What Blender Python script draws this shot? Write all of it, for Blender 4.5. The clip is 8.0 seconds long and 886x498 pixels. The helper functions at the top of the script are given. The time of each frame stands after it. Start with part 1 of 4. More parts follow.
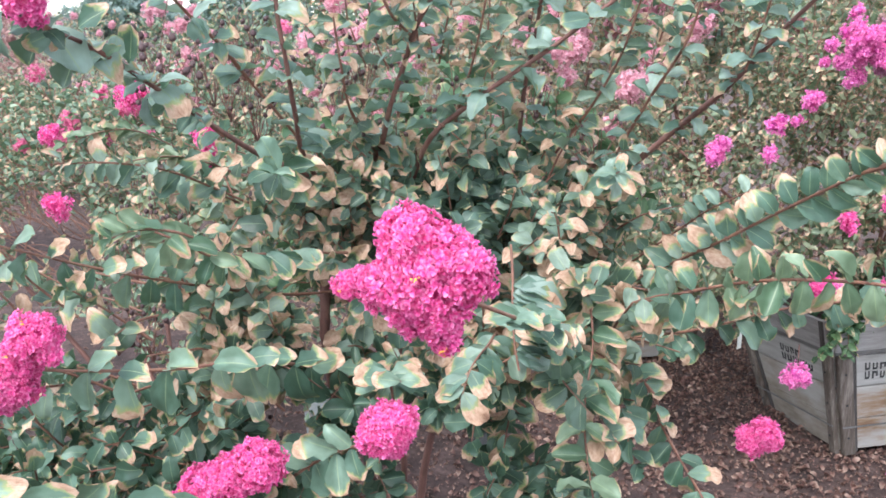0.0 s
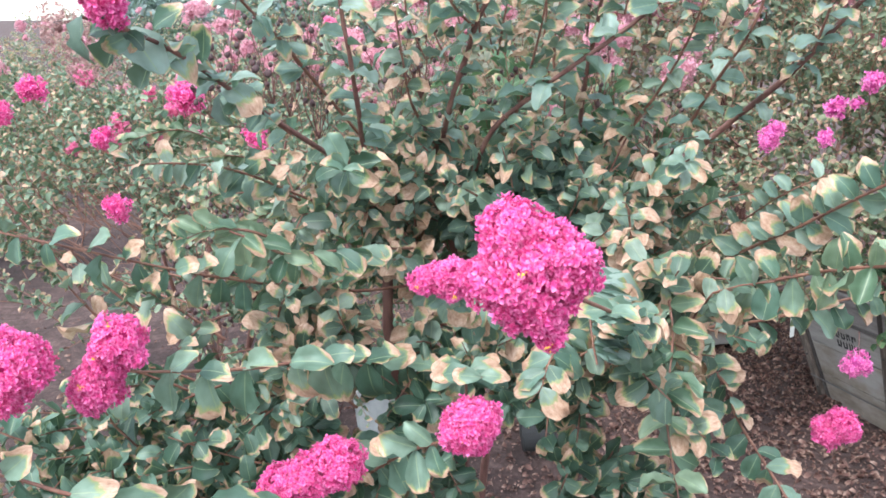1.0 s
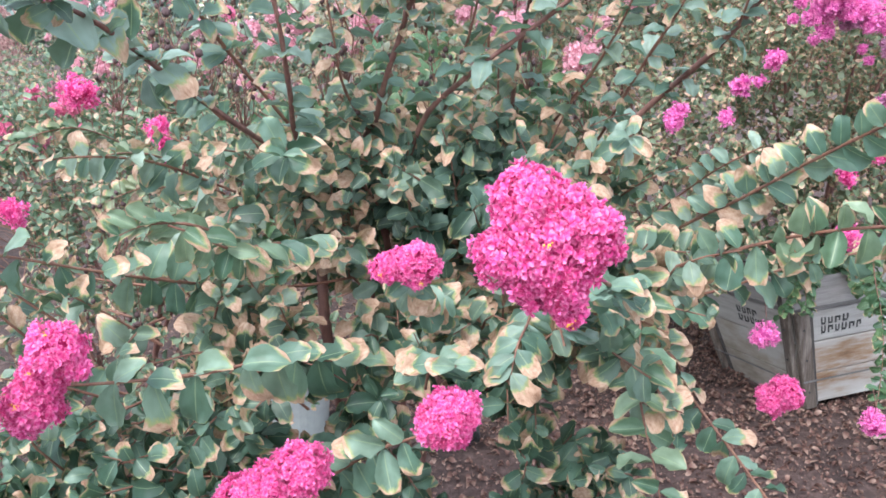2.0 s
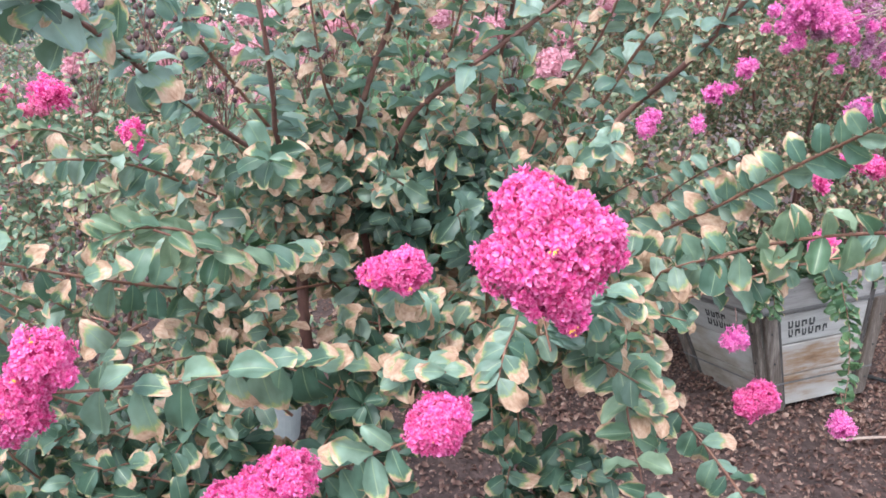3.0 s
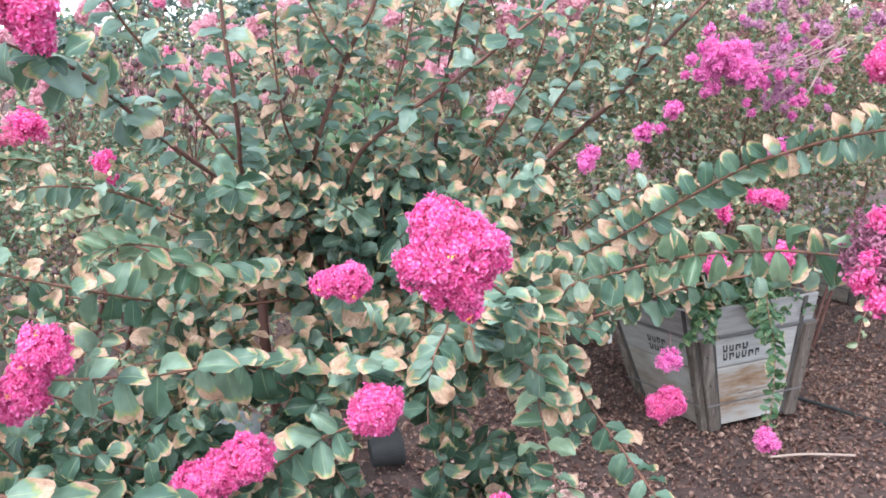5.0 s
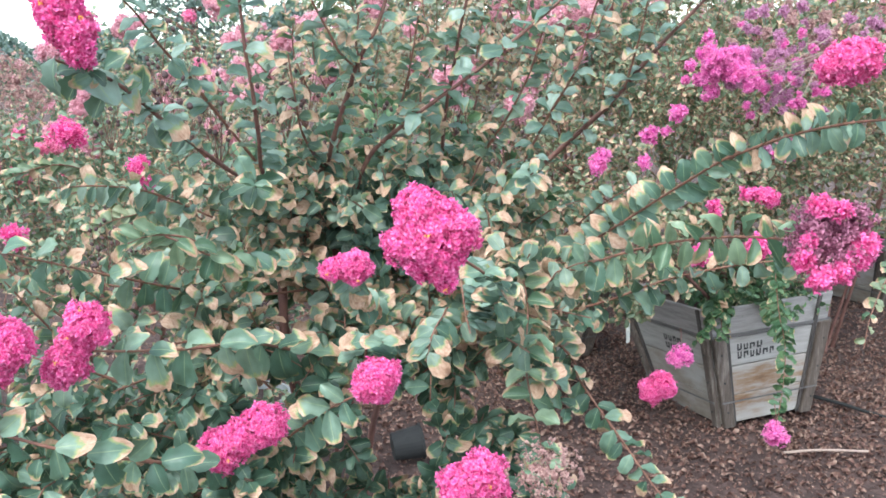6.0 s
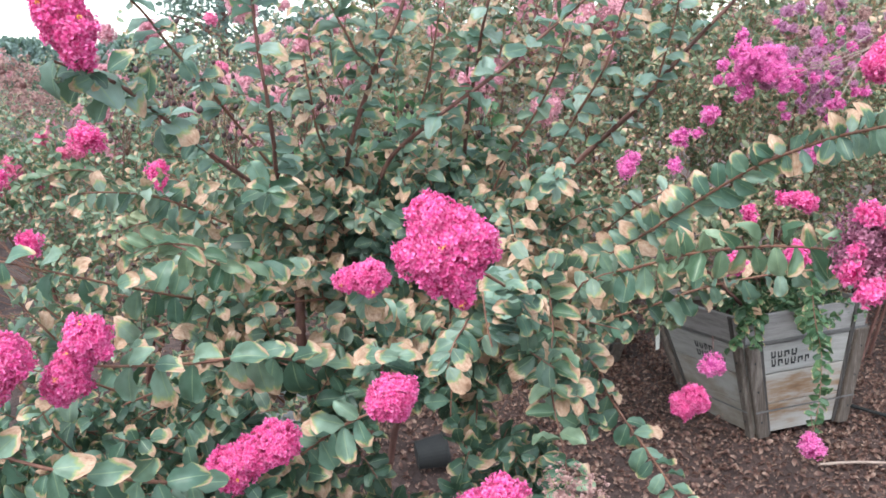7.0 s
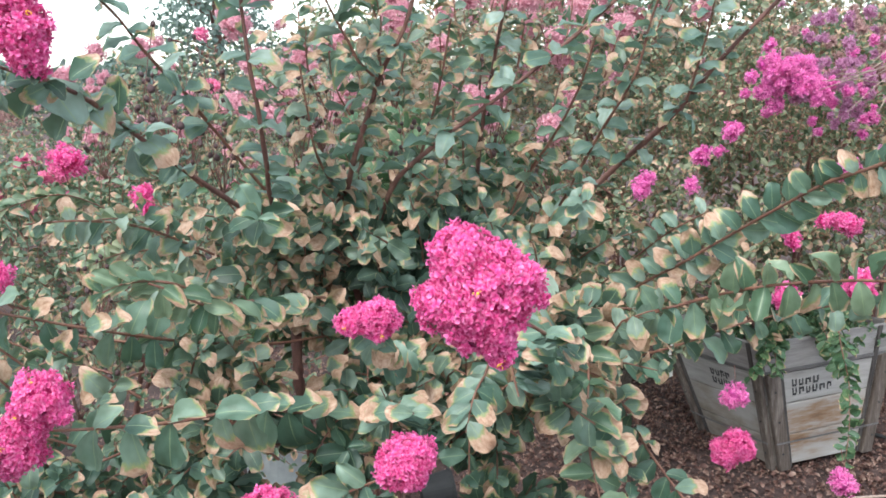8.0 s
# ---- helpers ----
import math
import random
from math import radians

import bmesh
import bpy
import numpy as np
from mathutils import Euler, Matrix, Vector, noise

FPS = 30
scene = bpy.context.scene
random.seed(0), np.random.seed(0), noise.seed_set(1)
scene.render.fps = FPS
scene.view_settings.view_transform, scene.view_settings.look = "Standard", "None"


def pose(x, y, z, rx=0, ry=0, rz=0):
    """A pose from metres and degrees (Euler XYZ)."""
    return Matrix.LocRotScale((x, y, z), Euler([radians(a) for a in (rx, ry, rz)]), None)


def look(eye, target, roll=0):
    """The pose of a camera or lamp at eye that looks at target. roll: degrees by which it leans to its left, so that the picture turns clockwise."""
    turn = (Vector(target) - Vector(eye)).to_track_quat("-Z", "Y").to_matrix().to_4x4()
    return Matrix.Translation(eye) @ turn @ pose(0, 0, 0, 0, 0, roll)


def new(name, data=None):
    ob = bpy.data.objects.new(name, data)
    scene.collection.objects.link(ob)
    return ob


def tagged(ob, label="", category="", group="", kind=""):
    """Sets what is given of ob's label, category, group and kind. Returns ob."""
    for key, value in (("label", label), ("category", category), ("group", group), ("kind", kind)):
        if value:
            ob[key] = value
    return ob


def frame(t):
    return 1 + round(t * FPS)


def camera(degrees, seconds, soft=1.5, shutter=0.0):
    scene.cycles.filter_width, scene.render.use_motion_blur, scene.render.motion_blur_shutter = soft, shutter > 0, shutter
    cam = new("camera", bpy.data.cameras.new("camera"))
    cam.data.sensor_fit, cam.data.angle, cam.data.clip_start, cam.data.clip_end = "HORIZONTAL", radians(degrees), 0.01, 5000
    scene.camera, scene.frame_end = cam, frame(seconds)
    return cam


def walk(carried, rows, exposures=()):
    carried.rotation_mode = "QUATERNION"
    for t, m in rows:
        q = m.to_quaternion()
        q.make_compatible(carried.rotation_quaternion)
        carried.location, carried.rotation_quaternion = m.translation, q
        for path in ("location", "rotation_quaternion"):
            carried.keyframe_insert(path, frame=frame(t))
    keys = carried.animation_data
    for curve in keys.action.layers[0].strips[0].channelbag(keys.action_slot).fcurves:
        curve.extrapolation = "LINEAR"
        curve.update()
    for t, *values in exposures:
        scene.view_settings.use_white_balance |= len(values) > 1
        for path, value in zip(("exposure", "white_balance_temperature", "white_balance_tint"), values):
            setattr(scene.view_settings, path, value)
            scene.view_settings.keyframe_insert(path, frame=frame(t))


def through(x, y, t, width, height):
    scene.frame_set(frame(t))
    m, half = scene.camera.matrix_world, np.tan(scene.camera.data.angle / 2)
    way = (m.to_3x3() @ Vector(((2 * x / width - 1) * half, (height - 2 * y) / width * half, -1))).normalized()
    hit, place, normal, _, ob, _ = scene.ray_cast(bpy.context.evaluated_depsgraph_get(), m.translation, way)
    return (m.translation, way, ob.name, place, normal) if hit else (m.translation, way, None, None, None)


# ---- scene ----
cam = camera(54.2, 8.0, soft=1.7)
PATH = [
    (0, (0.126, 0.374, 1.673), (-0.147, 2.291, 1.172), 1.6),
    (0.5, (0.128, 0.369, 1.675), (-0.225, 2.269, 1.158), 1.4),
    (1, (0.074, 0.379, 1.67), (-0.277, 2.279, 1.153), -0.2),
    (1.5, (0.015, 0.408, 1.645), (-0.238, 2.323, 1.126), -2.0),
    (1.7, (-0.001, 0.414, 1.641), (-0.172, 2.337, 1.119), -1.8),
    (2.8, (-0.035, 0.431, 1.643), (-0.082, 2.359, 1.111), -0.5),
    (3, (-0.041, 0.422, 1.643), (-0.065, 2.353, 1.124), -0.3),
    (3.5, (-0.046, 0.423, 1.651), (-0.002, 2.354, 1.135), 0.5),
    (4, (-0.052, 0.419, 1.644), (0.028, 2.359, 1.164), 0.5),
    (4.5, (-0.047, 0.368, 1.661), (0.041, 2.314, 1.207), 0.7),
    (4.7, (-0.031, 0.319, 1.665), (0.05, 2.266, 1.215), 0.7),
    (5.8, (0.034, 0.1, 1.674), (0.037, 2.052, 1.24), 0.0),
    (6, (0.043, 0.1, 1.672), (0.033, 2.053, 1.242), -0.1),
    (6.5, (0.043, 0.134, 1.679), (0.023, 2.086, 1.244), -0.1),
    (7, (0.054, 0.166, 1.667), (-0.02, 2.119, 1.244), -0.5),
    (7.5, (0.045, 0.233, 1.662), (-0.044, 2.188, 1.252), -0.2),
    (8, (0.02, 0.338, 1.649), (-0.047, 2.301, 1.273), -0.9),
]
walk(cam, [(t, look(eye, target, roll)) for t, eye, target, roll in PATH], exposures=((0, 1.94, 6260, 5), (4.7, 1.93, 6180, 5), (5.8, 1.89, 6200, 0), (8, 1.60, 6430, 2)))

# ---- light ----
SUN_AZ, SUN_EL = 200.0, 55.0
world = bpy.data.worlds.new("sky")
scene.world = world
world.use_nodes = True
wn, wl = world.node_tree.nodes, world.node_tree.links
sky = wn.new("ShaderNodeTexSky")
sky.sky_type = "NISHITA"
sky.sun_disc = False
sky.sun_elevation, sky.sun_rotation = radians(SUN_EL), radians(SUN_AZ)
sky.air_density, sky.dust_density = 1.0, 1.0
haze = wn.new("ShaderNodeHueSaturation")
haze.inputs["Saturation"].default_value = 0.42
wl.new(sky.outputs[0], haze.inputs["Color"])
wl.new(haze.outputs[0], wn["Background"].inputs[0])
wn["Background"].inputs[1].default_value = 0.15
lamp = bpy.data.lights.new("sun", "SUN")
lamp.energy, lamp.angle, lamp.color = 1.2, radians(25), (1.0, 0.97, 0.93)
sun = new("sun", lamp)
az, el = radians(SUN_AZ), radians(SUN_EL)
sun.matrix_world = look((0, 0, 30), Vector((0, 0, 30)) - Vector((math.sin(az) * math.cos(el), math.cos(az) * math.cos(el), math.sin(el))))


# ---- materials ----
def nodes_of(name):
    m = bpy.data.materials.new(name)
    m.use_nodes = True
    return m, m.node_tree, m.node_tree.nodes["Principled BSDF"]


def math_node(nt, op, a, b=None, c=None, clamp=False):
    n = nt.nodes.new("ShaderNodeMath")
    n.operation, n.use_clamp = op, clamp
    for k, v in enumerate((a, b, c)):
        if v is None:
            continue
        if isinstance(v, (int, float)):
            n.inputs[k].default_value = v
        else:
            nt.links.new(v, n.inputs[k])
    return n.outputs[0]


def noise_node(nt, scale, detail=4, rough=0.6, vec=None):
    n = nt.nodes.new("ShaderNodeTexNoise")
    n.inputs["Scale"].default_value, n.inputs["Detail"].default_value, n.inputs["Roughness"].default_value = scale, detail, rough
    if vec is not None:
        nt.links.new(vec, n.inputs["Vector"])
    return n.outputs["Fac"]


def ramp(nt, fac, stops):
    n = nt.nodes.new("ShaderNodeValToRGB")
    el = n.color_ramp.elements
    while len(el) < len(stops):
        el.new(0.5)
    for e, (p, c) in zip(el, stops):
        e.position, e.color = p, (*c, 1)
    nt.links.new(fac, n.inputs[0])
    return n.outputs[0]


def mix(nt, fac, a, b, mode="MIX"):
    n = nt.nodes.new("ShaderNodeMix")
    n.data_type, n.blend_type = "RGBA", mode
    for sock, v in ((n.inputs[0], fac), (n.inputs[6], a), (n.inputs[7], b)):
        if isinstance(v, tuple):
            sock.default_value = (*v, 1)
        elif isinstance(v, (int, float)):
            sock.default_value = v
        else:
            nt.links.new(v, sock)
    return n.outputs[2]


def bump(nt, bsdf, height, strength, distance):
    n = nt.nodes.new("ShaderNodeBump")
    n.inputs["Strength"].default_value, n.inputs["Distance"].default_value = strength, distance
    nt.links.new(height, n.inputs["Height"])
    nt.links.new(n.outputs[0], bsdf.inputs["Normal"])
    return n.outputs[0]


def coords(nt):
    return nt.nodes.new("ShaderNodeTexCoord").outputs["Object"]


def luck(nt):
    """A number from 0 to 1 for each piece, loose or joined."""
    a = nt.nodes.new("ShaderNodeObjectInfo").outputs["Random"]
    b = nt.nodes.new("ShaderNodeNewGeometry").outputs["Random Per Island"]
    return math_node(nt, "FRACT", math_node(nt, "ADD", a, b))


def leaf_material(name, greens, tan=1.0, through=0.25, rim=0.17, burnt=0.0):
    """Ovate leaf: green blade, pale midrib, yellow band and scorched tan rim whose width varies from leaf to leaf."""
    m, nt, bsdf = nodes_of(name)
    uv = nt.nodes.new("ShaderNodeUVMap")
    sep = nt.nodes.new("ShaderNodeSeparateXYZ")
    nt.links.new(uv.outputs[0], sep.inputs[0])
    u, v = sep.outputs[0], math_node(nt, "ABSOLUTE", math_node(nt, "MULTIPLY_ADD", sep.outputs[1], 2.0, -1.0))
    rnd = luck(nt)
    rnd2 = math_node(nt, "FRACT", math_node(nt, "MULTIPLY", rnd, 17.31))
    own = nt.nodes.new("ShaderNodeCombineXYZ")
    nt.links.new(u, own.inputs[0])
    nt.links.new(sep.outputs[1], own.inputs[1])
    nt.links.new(math_node(nt, "MULTIPLY", rnd, 53.0), own.inputs[2])
    nz = noise_node(nt, 3.8, 4, 0.65, own.outputs[0])
    side = math_node(nt, "MULTIPLY", math_node(nt, "MULTIPLY", v, v), math_node(nt, "MULTIPLY", u, rim))
    edge = math_node(nt, "ADD", math_node(nt, "MULTIPLY", u, 1.03 - rim), side)
    edge = math_node(nt, "ADD", edge, math_node(nt, "MULTIPLY_ADD", nz, 0.44, -0.22))
    limit = math_node(nt, "MULTIPLY_ADD", math_node(nt, "POWER", rnd, 1.25), -0.50 * tan, 1.03 - burnt)
    limit = math_node(nt, "SUBTRACT", limit, math_node(nt, "MULTIPLY", math_node(nt, "LESS_THAN", rnd2, 0.015 * tan), 0.5))
    band = math_node(nt, "DIVIDE", math_node(nt, "SUBTRACT", edge, limit), 0.27)
    band = math_node(nt, "ADD", band, 0.5, clamp=True)
    green = ramp(nt, rnd2, [(0.0, greens[0]), (0.5, greens[1]), (1.0, greens[2])])
    blotch = noise_node(nt, 2.2, 2, 0.5, own.outputs[0])
    green = mix(nt, 1.0, green, ramp(nt, blotch, [(0.3, (0.72, 0.74, 0.70)), (0.7, (1.22, 1.2, 1.22))]), "MULTIPLY")
    vein = math_node(nt, "LESS_THAN", v, math_node(nt, "MULTIPLY_ADD", u, -0.035, 0.06))
    green = mix(nt, math_node(nt, "MULTIPLY", vein, 0.6), green, (0.27, 0.35, 0.20))
    dry = ramp(nt, noise_node(nt, 7, 4, 0.65, own.outputs[0]), [(0.28, (0.27, 0.125, 0.08)), (0.45, (0.46, 0.275, 0.195)), (0.7, (0.60, 0.43, 0.325))])
    yellow = (0.27, 0.31, 0.13)
    col = mix(nt, ramp(nt, band, [(0.20, (0, 0, 0)), (0.47, (1, 1, 1))]), green, yellow)
    col = mix(nt, ramp(nt, band, [(0.48, (0, 0, 0)), (0.66, (1, 1, 1))]), col, dry)
    nt.links.new(col, bsdf.inputs["Base Color"])
    bsdf.inputs["Roughness"].default_value = 0.47
    bsdf.inputs["Specular IOR Level"].default_value = 0.6
    wave = nt.nodes.new("ShaderNodeTexWave")
    wave.inputs["Scale"].default_value = 2.2
    wave.inputs["Distortion"].default_value = 1.0
    mapn = nt.nodes.new("ShaderNodeCombineXYZ")
    nt.links.new(math_node(nt, "SUBTRACT", u, math_node(nt, "MULTIPLY", v, 0.25)), mapn.inputs[0])
    nt.links.new(mapn.outputs[0], wave.inputs["Vector"])
    normal = bump(nt, bsdf, math_node(nt, "ADD", math_node(nt, "MULTIPLY", wave.outputs["Fac"], 0.10), nz), 0.3, 0.002)
    back = nt.nodes.new("ShaderNodeBsdfTranslucent")
    nt.links.new(mix(nt, 0.3, col, (0.30, 0.45, 0.18)), back.inputs[0])
    both = nt.nodes.new("ShaderNodeMixShader")
    both.inputs[0].default_value = through
    nt.links.new(bsdf.outputs[0], both.inputs[1])
    nt.links.new(back.outputs[0], both.inputs[2])
    nt.links.new(both.outputs[0], nt.nodes["Material Output"].inputs[0])
    return m


def petal_material(name, deep, mid, pale):
    m, nt, bsdf = nodes_of(name)
    rnd = luck(nt)
    uv = nt.nodes.new("ShaderNodeUVMap")
    sep = nt.nodes.new("ShaderNodeSeparateXYZ")
    nt.links.new(uv.outputs[0], sep.inputs[0])
    fac = math_node(nt, "ADD", math_node(nt, "MULTIPLY_ADD", rnd, 0.32, 0.06), math_node(nt, "MULTIPLY", sep.outputs[0], 0.55))
    col = ramp(nt, fac, [(0.1, deep), (0.5, mid), (0.95, pale)])
    nt.links.new(col, bsdf.inputs["Base Color"])
    bsdf.inputs["Roughness"].default_value = 0.6
    bsdf.inputs["Specular IOR Level"].default_value = 0.25
    back = nt.nodes.new("ShaderNodeBsdfTranslucent")
    nt.links.new(col, back.inputs[0])
    both = nt.nodes.new("ShaderNodeMixShader")
    both.inputs[0].default_value = 0.33
    nt.links.new(bsdf.outputs[0], both.inputs[1])
    nt.links.new(back.outputs[0], both.inputs[2])
    nt.links.new(both.outputs[0], nt.nodes["Material Output"].inputs[0])
    return m


def plain_material(name, stops, scale=30, rough=0.7, relief=0.3, depth=0.003, stretch=(1, 1, 1)):
    m, nt, bsdf = nodes_of(name)
    mp = nt.nodes.new("ShaderNodeMapping")
    mp.inputs["Scale"].default_value = stretch
    nt.links.new(coords(nt), mp.inputs[0])
    big = noise_node(nt, scale * 0.2, 3, 0.6, mp.outputs[0])
    fine = noise_node(nt, scale, 6, 0.65, mp.outputs[0])
    f = math_node(nt, "ADD", math_node(nt, "MULTIPLY", big, 0.5), math_node(nt, "MULTIPLY", fine, 0.5))
    n = len(stops)
    nt.links.new(ramp(nt, f, [(0.3 + 0.4 * k / max(1, n - 1), c) for k, c in enumerate(stops)]), bsdf.inputs["Base Color"])
    bsdf.inputs["Roughness"].default_value = rough
    bump(nt, bsdf, fine, relief, depth)
    return m


LEAF = leaf_material("leaf", [(0.026, 0.058, 0.044), (0.070, 0.140, 0.097), (0.180, 0.270, 0.214)])
LEAF_CROWN = leaf_material("leaf_crown", [(0.034, 0.066, 0.052), (0.096, 0.153, 0.115), (0.225, 0.290, 0.238)], tan=1.45, through=0.33)
# Bluish teal: the sky's sheen on upper leaves put into their colour.
LEAF_SKY_TEAL = leaf_material("leaf_sky_teal", [(0.080, 0.148, 0.124), (0.155, 0.238, 0.208), (0.28, 0.36, 0.325)], tan=0.75, through=0.38)
LEAF_LIMB = leaf_material("leaf_limb", [(0.045, 0.097, 0.073), (0.090, 0.162, 0.118), (0.195, 0.275, 0.215)], tan=1.05, rim=0.27)
LEAF_PALE = leaf_material("leaf_pale", [(0.065, 0.125, 0.095), (0.13, 0.205, 0.165), (0.25, 0.32, 0.27)], tan=1.2, rim=0.34, burnt=0.07)
LEAF_SCORCHED = leaf_material("leaf_scorched", [(0.055, 0.115, 0.075), (0.11, 0.18, 0.115), (0.21, 0.28, 0.19)], tan=1.1, rim=0.6, burnt=0.16)
LEAF_DRY = leaf_material("leaf_dry", [(0.06, 0.115, 0.07), (0.13, 0.175, 0.105), (0.23, 0.25, 0.155)], tan=1.2)
LEAF_DARK = leaf_material("leaf_dark", [(0.055, 0.090, 0.056), (0.112, 0.145, 0.085), (0.20, 0.21, 0.13)], tan=1.15)
# Rows behind: hazy background light put into this pale leaf colour.
LEAF_ROW_HAZE = leaf_material("leaf_row_haze", [(0.20, 0.235, 0.19), (0.33, 0.335, 0.28), (0.46, 0.42, 0.36)], tan=1.5, through=0.5)
# Darker green with the shade of inner and hanging leaves put in.
LEAF_SHADED = leaf_material("leaf_shaded", [(0.030, 0.060, 0.046), (0.054, 0.098, 0.076), (0.100, 0.152, 0.126)], tan=0.3)
# Lower leaves: shade from the crown put into the green.
LEAF_LOW_SHADE = leaf_material("leaf_low_shade", [(0.024, 0.056, 0.040), (0.056, 0.112, 0.080), (0.130, 0.205, 0.160)], tan=0.85)
LEAF_FIELD = leaf_material("leaf_field", [(0.050, 0.100, 0.065), (0.110, 0.172, 0.115), (0.250, 0.305, 0.220)], tan=1.05)
# Far trees: distance haze put into the pale blue-green leaf colour.
LEAF_FAR_HAZE = leaf_material("leaf_far_haze", [(0.12, 0.175, 0.175), (0.165, 0.225, 0.225), (0.22, 0.28, 0.28)], tan=0.1, through=0.4)
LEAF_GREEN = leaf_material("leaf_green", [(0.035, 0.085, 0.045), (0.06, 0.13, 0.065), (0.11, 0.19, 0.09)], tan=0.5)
PETAL = petal_material("petal", (0.56, 0.025, 0.19), (0.79, 0.088, 0.34), (0.91, 0.34, 0.60))
# Flowers of the rows behind, with haze mixed into the pink.
PETAL_HAZE = petal_material("petal_haze", (0.52, 0.20, 0.26), (0.68, 0.33, 0.41), (0.78, 0.50, 0.56))
PETAL_PURPLE = petal_material("petal_purple", (0.50, 0.05, 0.29), (0.77, 0.15, 0.46), (0.87, 0.39, 0.66))
PETAL_ROSE = petal_material("petal_rose", (0.56, 0.08, 0.22), (0.76, 0.18, 0.36), (0.86, 0.40, 0.54))
PETAL_MAUVE = petal_material("petal_mauve", (0.30, 0.11, 0.22), (0.48, 0.20, 0.36), (0.62, 0.36, 0.50))
PETAL_SPENT = petal_material("petal_spent", (0.10, 0.025, 0.05), (0.27, 0.085, 0.15), (0.60, 0.27, 0.40))
PETAL_DULL = petal_material("petal_dull", (0.20, 0.10, 0.10), (0.38, 0.22, 0.21), (0.55, 0.38, 0.35))
STAMEN = plain_material("stamen", [(0.75, 0.38, 0.03), (0.85, 0.55, 0.08)], 400, 0.6)
BARK = plain_material("bark", [(0.07, 0.032, 0.03), (0.145, 0.065, 0.055), (0.23, 0.12, 0.095)], 120, 0.75, 0.5, 0.002, (1, 1, 0.25))
TWIG = plain_material("twig", [(0.12, 0.05, 0.04), (0.20, 0.09, 0.065), (0.28, 0.155, 0.105)], 200, 0.6)
SEED = plain_material("seed", [(0.028, 0.015, 0.018), (0.06, 0.03, 0.034), (0.12, 0.065, 0.06)], 200, 0.7)
STRAW = plain_material("straw", [(0.22, 0.15, 0.135), (0.38, 0.29, 0.25)], 60, 0.7)
SOIL = plain_material("soil", [(0.022, 0.013, 0.013), (0.070, 0.041, 0.039), (0.17, 0.108, 0.098)], 42, 0.95, 1.0, 0.02)
WOOD = plain_material("wood", [(0.13, 0.118, 0.12), (0.235, 0.217, 0.222), (0.33, 0.308, 0.315)], 40, 0.8, 0.5, 0.002, (0.25, 0.25, 3))
WOOD_STAIN = plain_material("wood_stain", [(0.055, 0.028, 0.016), (0.19, 0.112, 0.066), (0.27, 0.238, 0.225), (0.30, 0.28, 0.276), (0.36, 0.34, 0.335)], 11, 0.8, 0.5, 0.002, (0.5, 0.5, 3))
POST = plain_material("post", [(0.026, 0.017, 0.014), (0.08, 0.06, 0.052), (0.21, 0.175, 0.16)], 34, 0.85, 0.6, 0.003, (4, 4, 0.25))
# Near-black wood colour that stands for shade at a post's inner edge.
POST_SHADE = plain_material("post_shade", [(0.018, 0.015, 0.016), (0.045, 0.038, 0.038), (0.10, 0.085, 0.082)], 34, 0.85, 0.6, 0.003, (4, 4, 0.25))
WOOD_PALE = plain_material("wood_pale", [(0.14, 0.127, 0.123), (0.26, 0.243, 0.243), (0.35, 0.332, 0.328)], 30, 0.8, 0.5, 0.002, (0.25, 0.25, 3))
WOOD_STREAK = plain_material("wood_streak", [(0.075, 0.052, 0.040), (0.20, 0.165, 0.14), (0.29, 0.27, 0.265), (0.35, 0.335, 0.33)], 8, 0.8, 0.5, 0.002, (0.6, 0.6, 2))
STRAP = plain_material("strap", [(0.06, 0.055, 0.058), (0.13, 0.12, 0.125)], 60, 0.55, 0.3)
INK = plain_material("ink", [(0.008, 0.008, 0.010), (0.03, 0.03, 0.034)], 80, 0.8)
BLACK = plain_material("black_plastic", [(0.008, 0.008, 0.010), (0.018, 0.018, 0.020)], 40, 0.8, 0.2)
PALE = plain_material("pale_plastic", [(0.22, 0.23, 0.24), (0.36, 0.37, 0.37)], 20, 0.5, 0.2)
WHITE = plain_material("white_plastic", [(0.5, 0.5, 0.5), (0.75, 0.75, 0.74)], 20, 0.5, 0.2)


# ---- mesh helpers ----
def mesh_of(name, verts, faces, material, uvs=None, smooth=True):
    """faces: an array of quads; uvs: one pair for each vertex."""
    verts, faces = np.asarray(verts, np.float32), np.asarray(faces, np.int32)
    me = bpy.data.meshes.new(name)
    me.vertices.add(len(verts))
    me.vertices.foreach_set("co", verts.ravel())
    me.loops.add(faces.size)
    me.loops.foreach_set("vertex_index", faces.ravel())
    me.polygons.add(len(faces))
    me.polygons.foreach_set("loop_start", np.arange(len(faces), dtype=np.int32) * faces.shape[1])
    if uvs is not None:
        me.uv_layers.new(name="UVMap").data.foreach_set("uv", np.asarray(uvs, np.float32)[faces.ravel()].ravel())
    me.update(calc_edges=True)
    me.polygons.foreach_set("use_smooth", np.full(len(faces), smooth))
    me.materials.append(material)
    return me


def under(ob, parent):
    ob.parent = parent
    return ob


def part(name, me, parent, label=""):
    if isinstance(me, tuple):
        bm, material = me
        data = bpy.data.meshes.new(name)
        bm.to_mesh(data)
        bm.free()
        data.materials.append(material)
        me = data
    return tagged(under(new(name, me), parent), label)


def thing(name, label, category, group="", at=(0, 0, 0)):
    ob = tagged(new(name), label, category, group)
    ob.location = at
    return ob


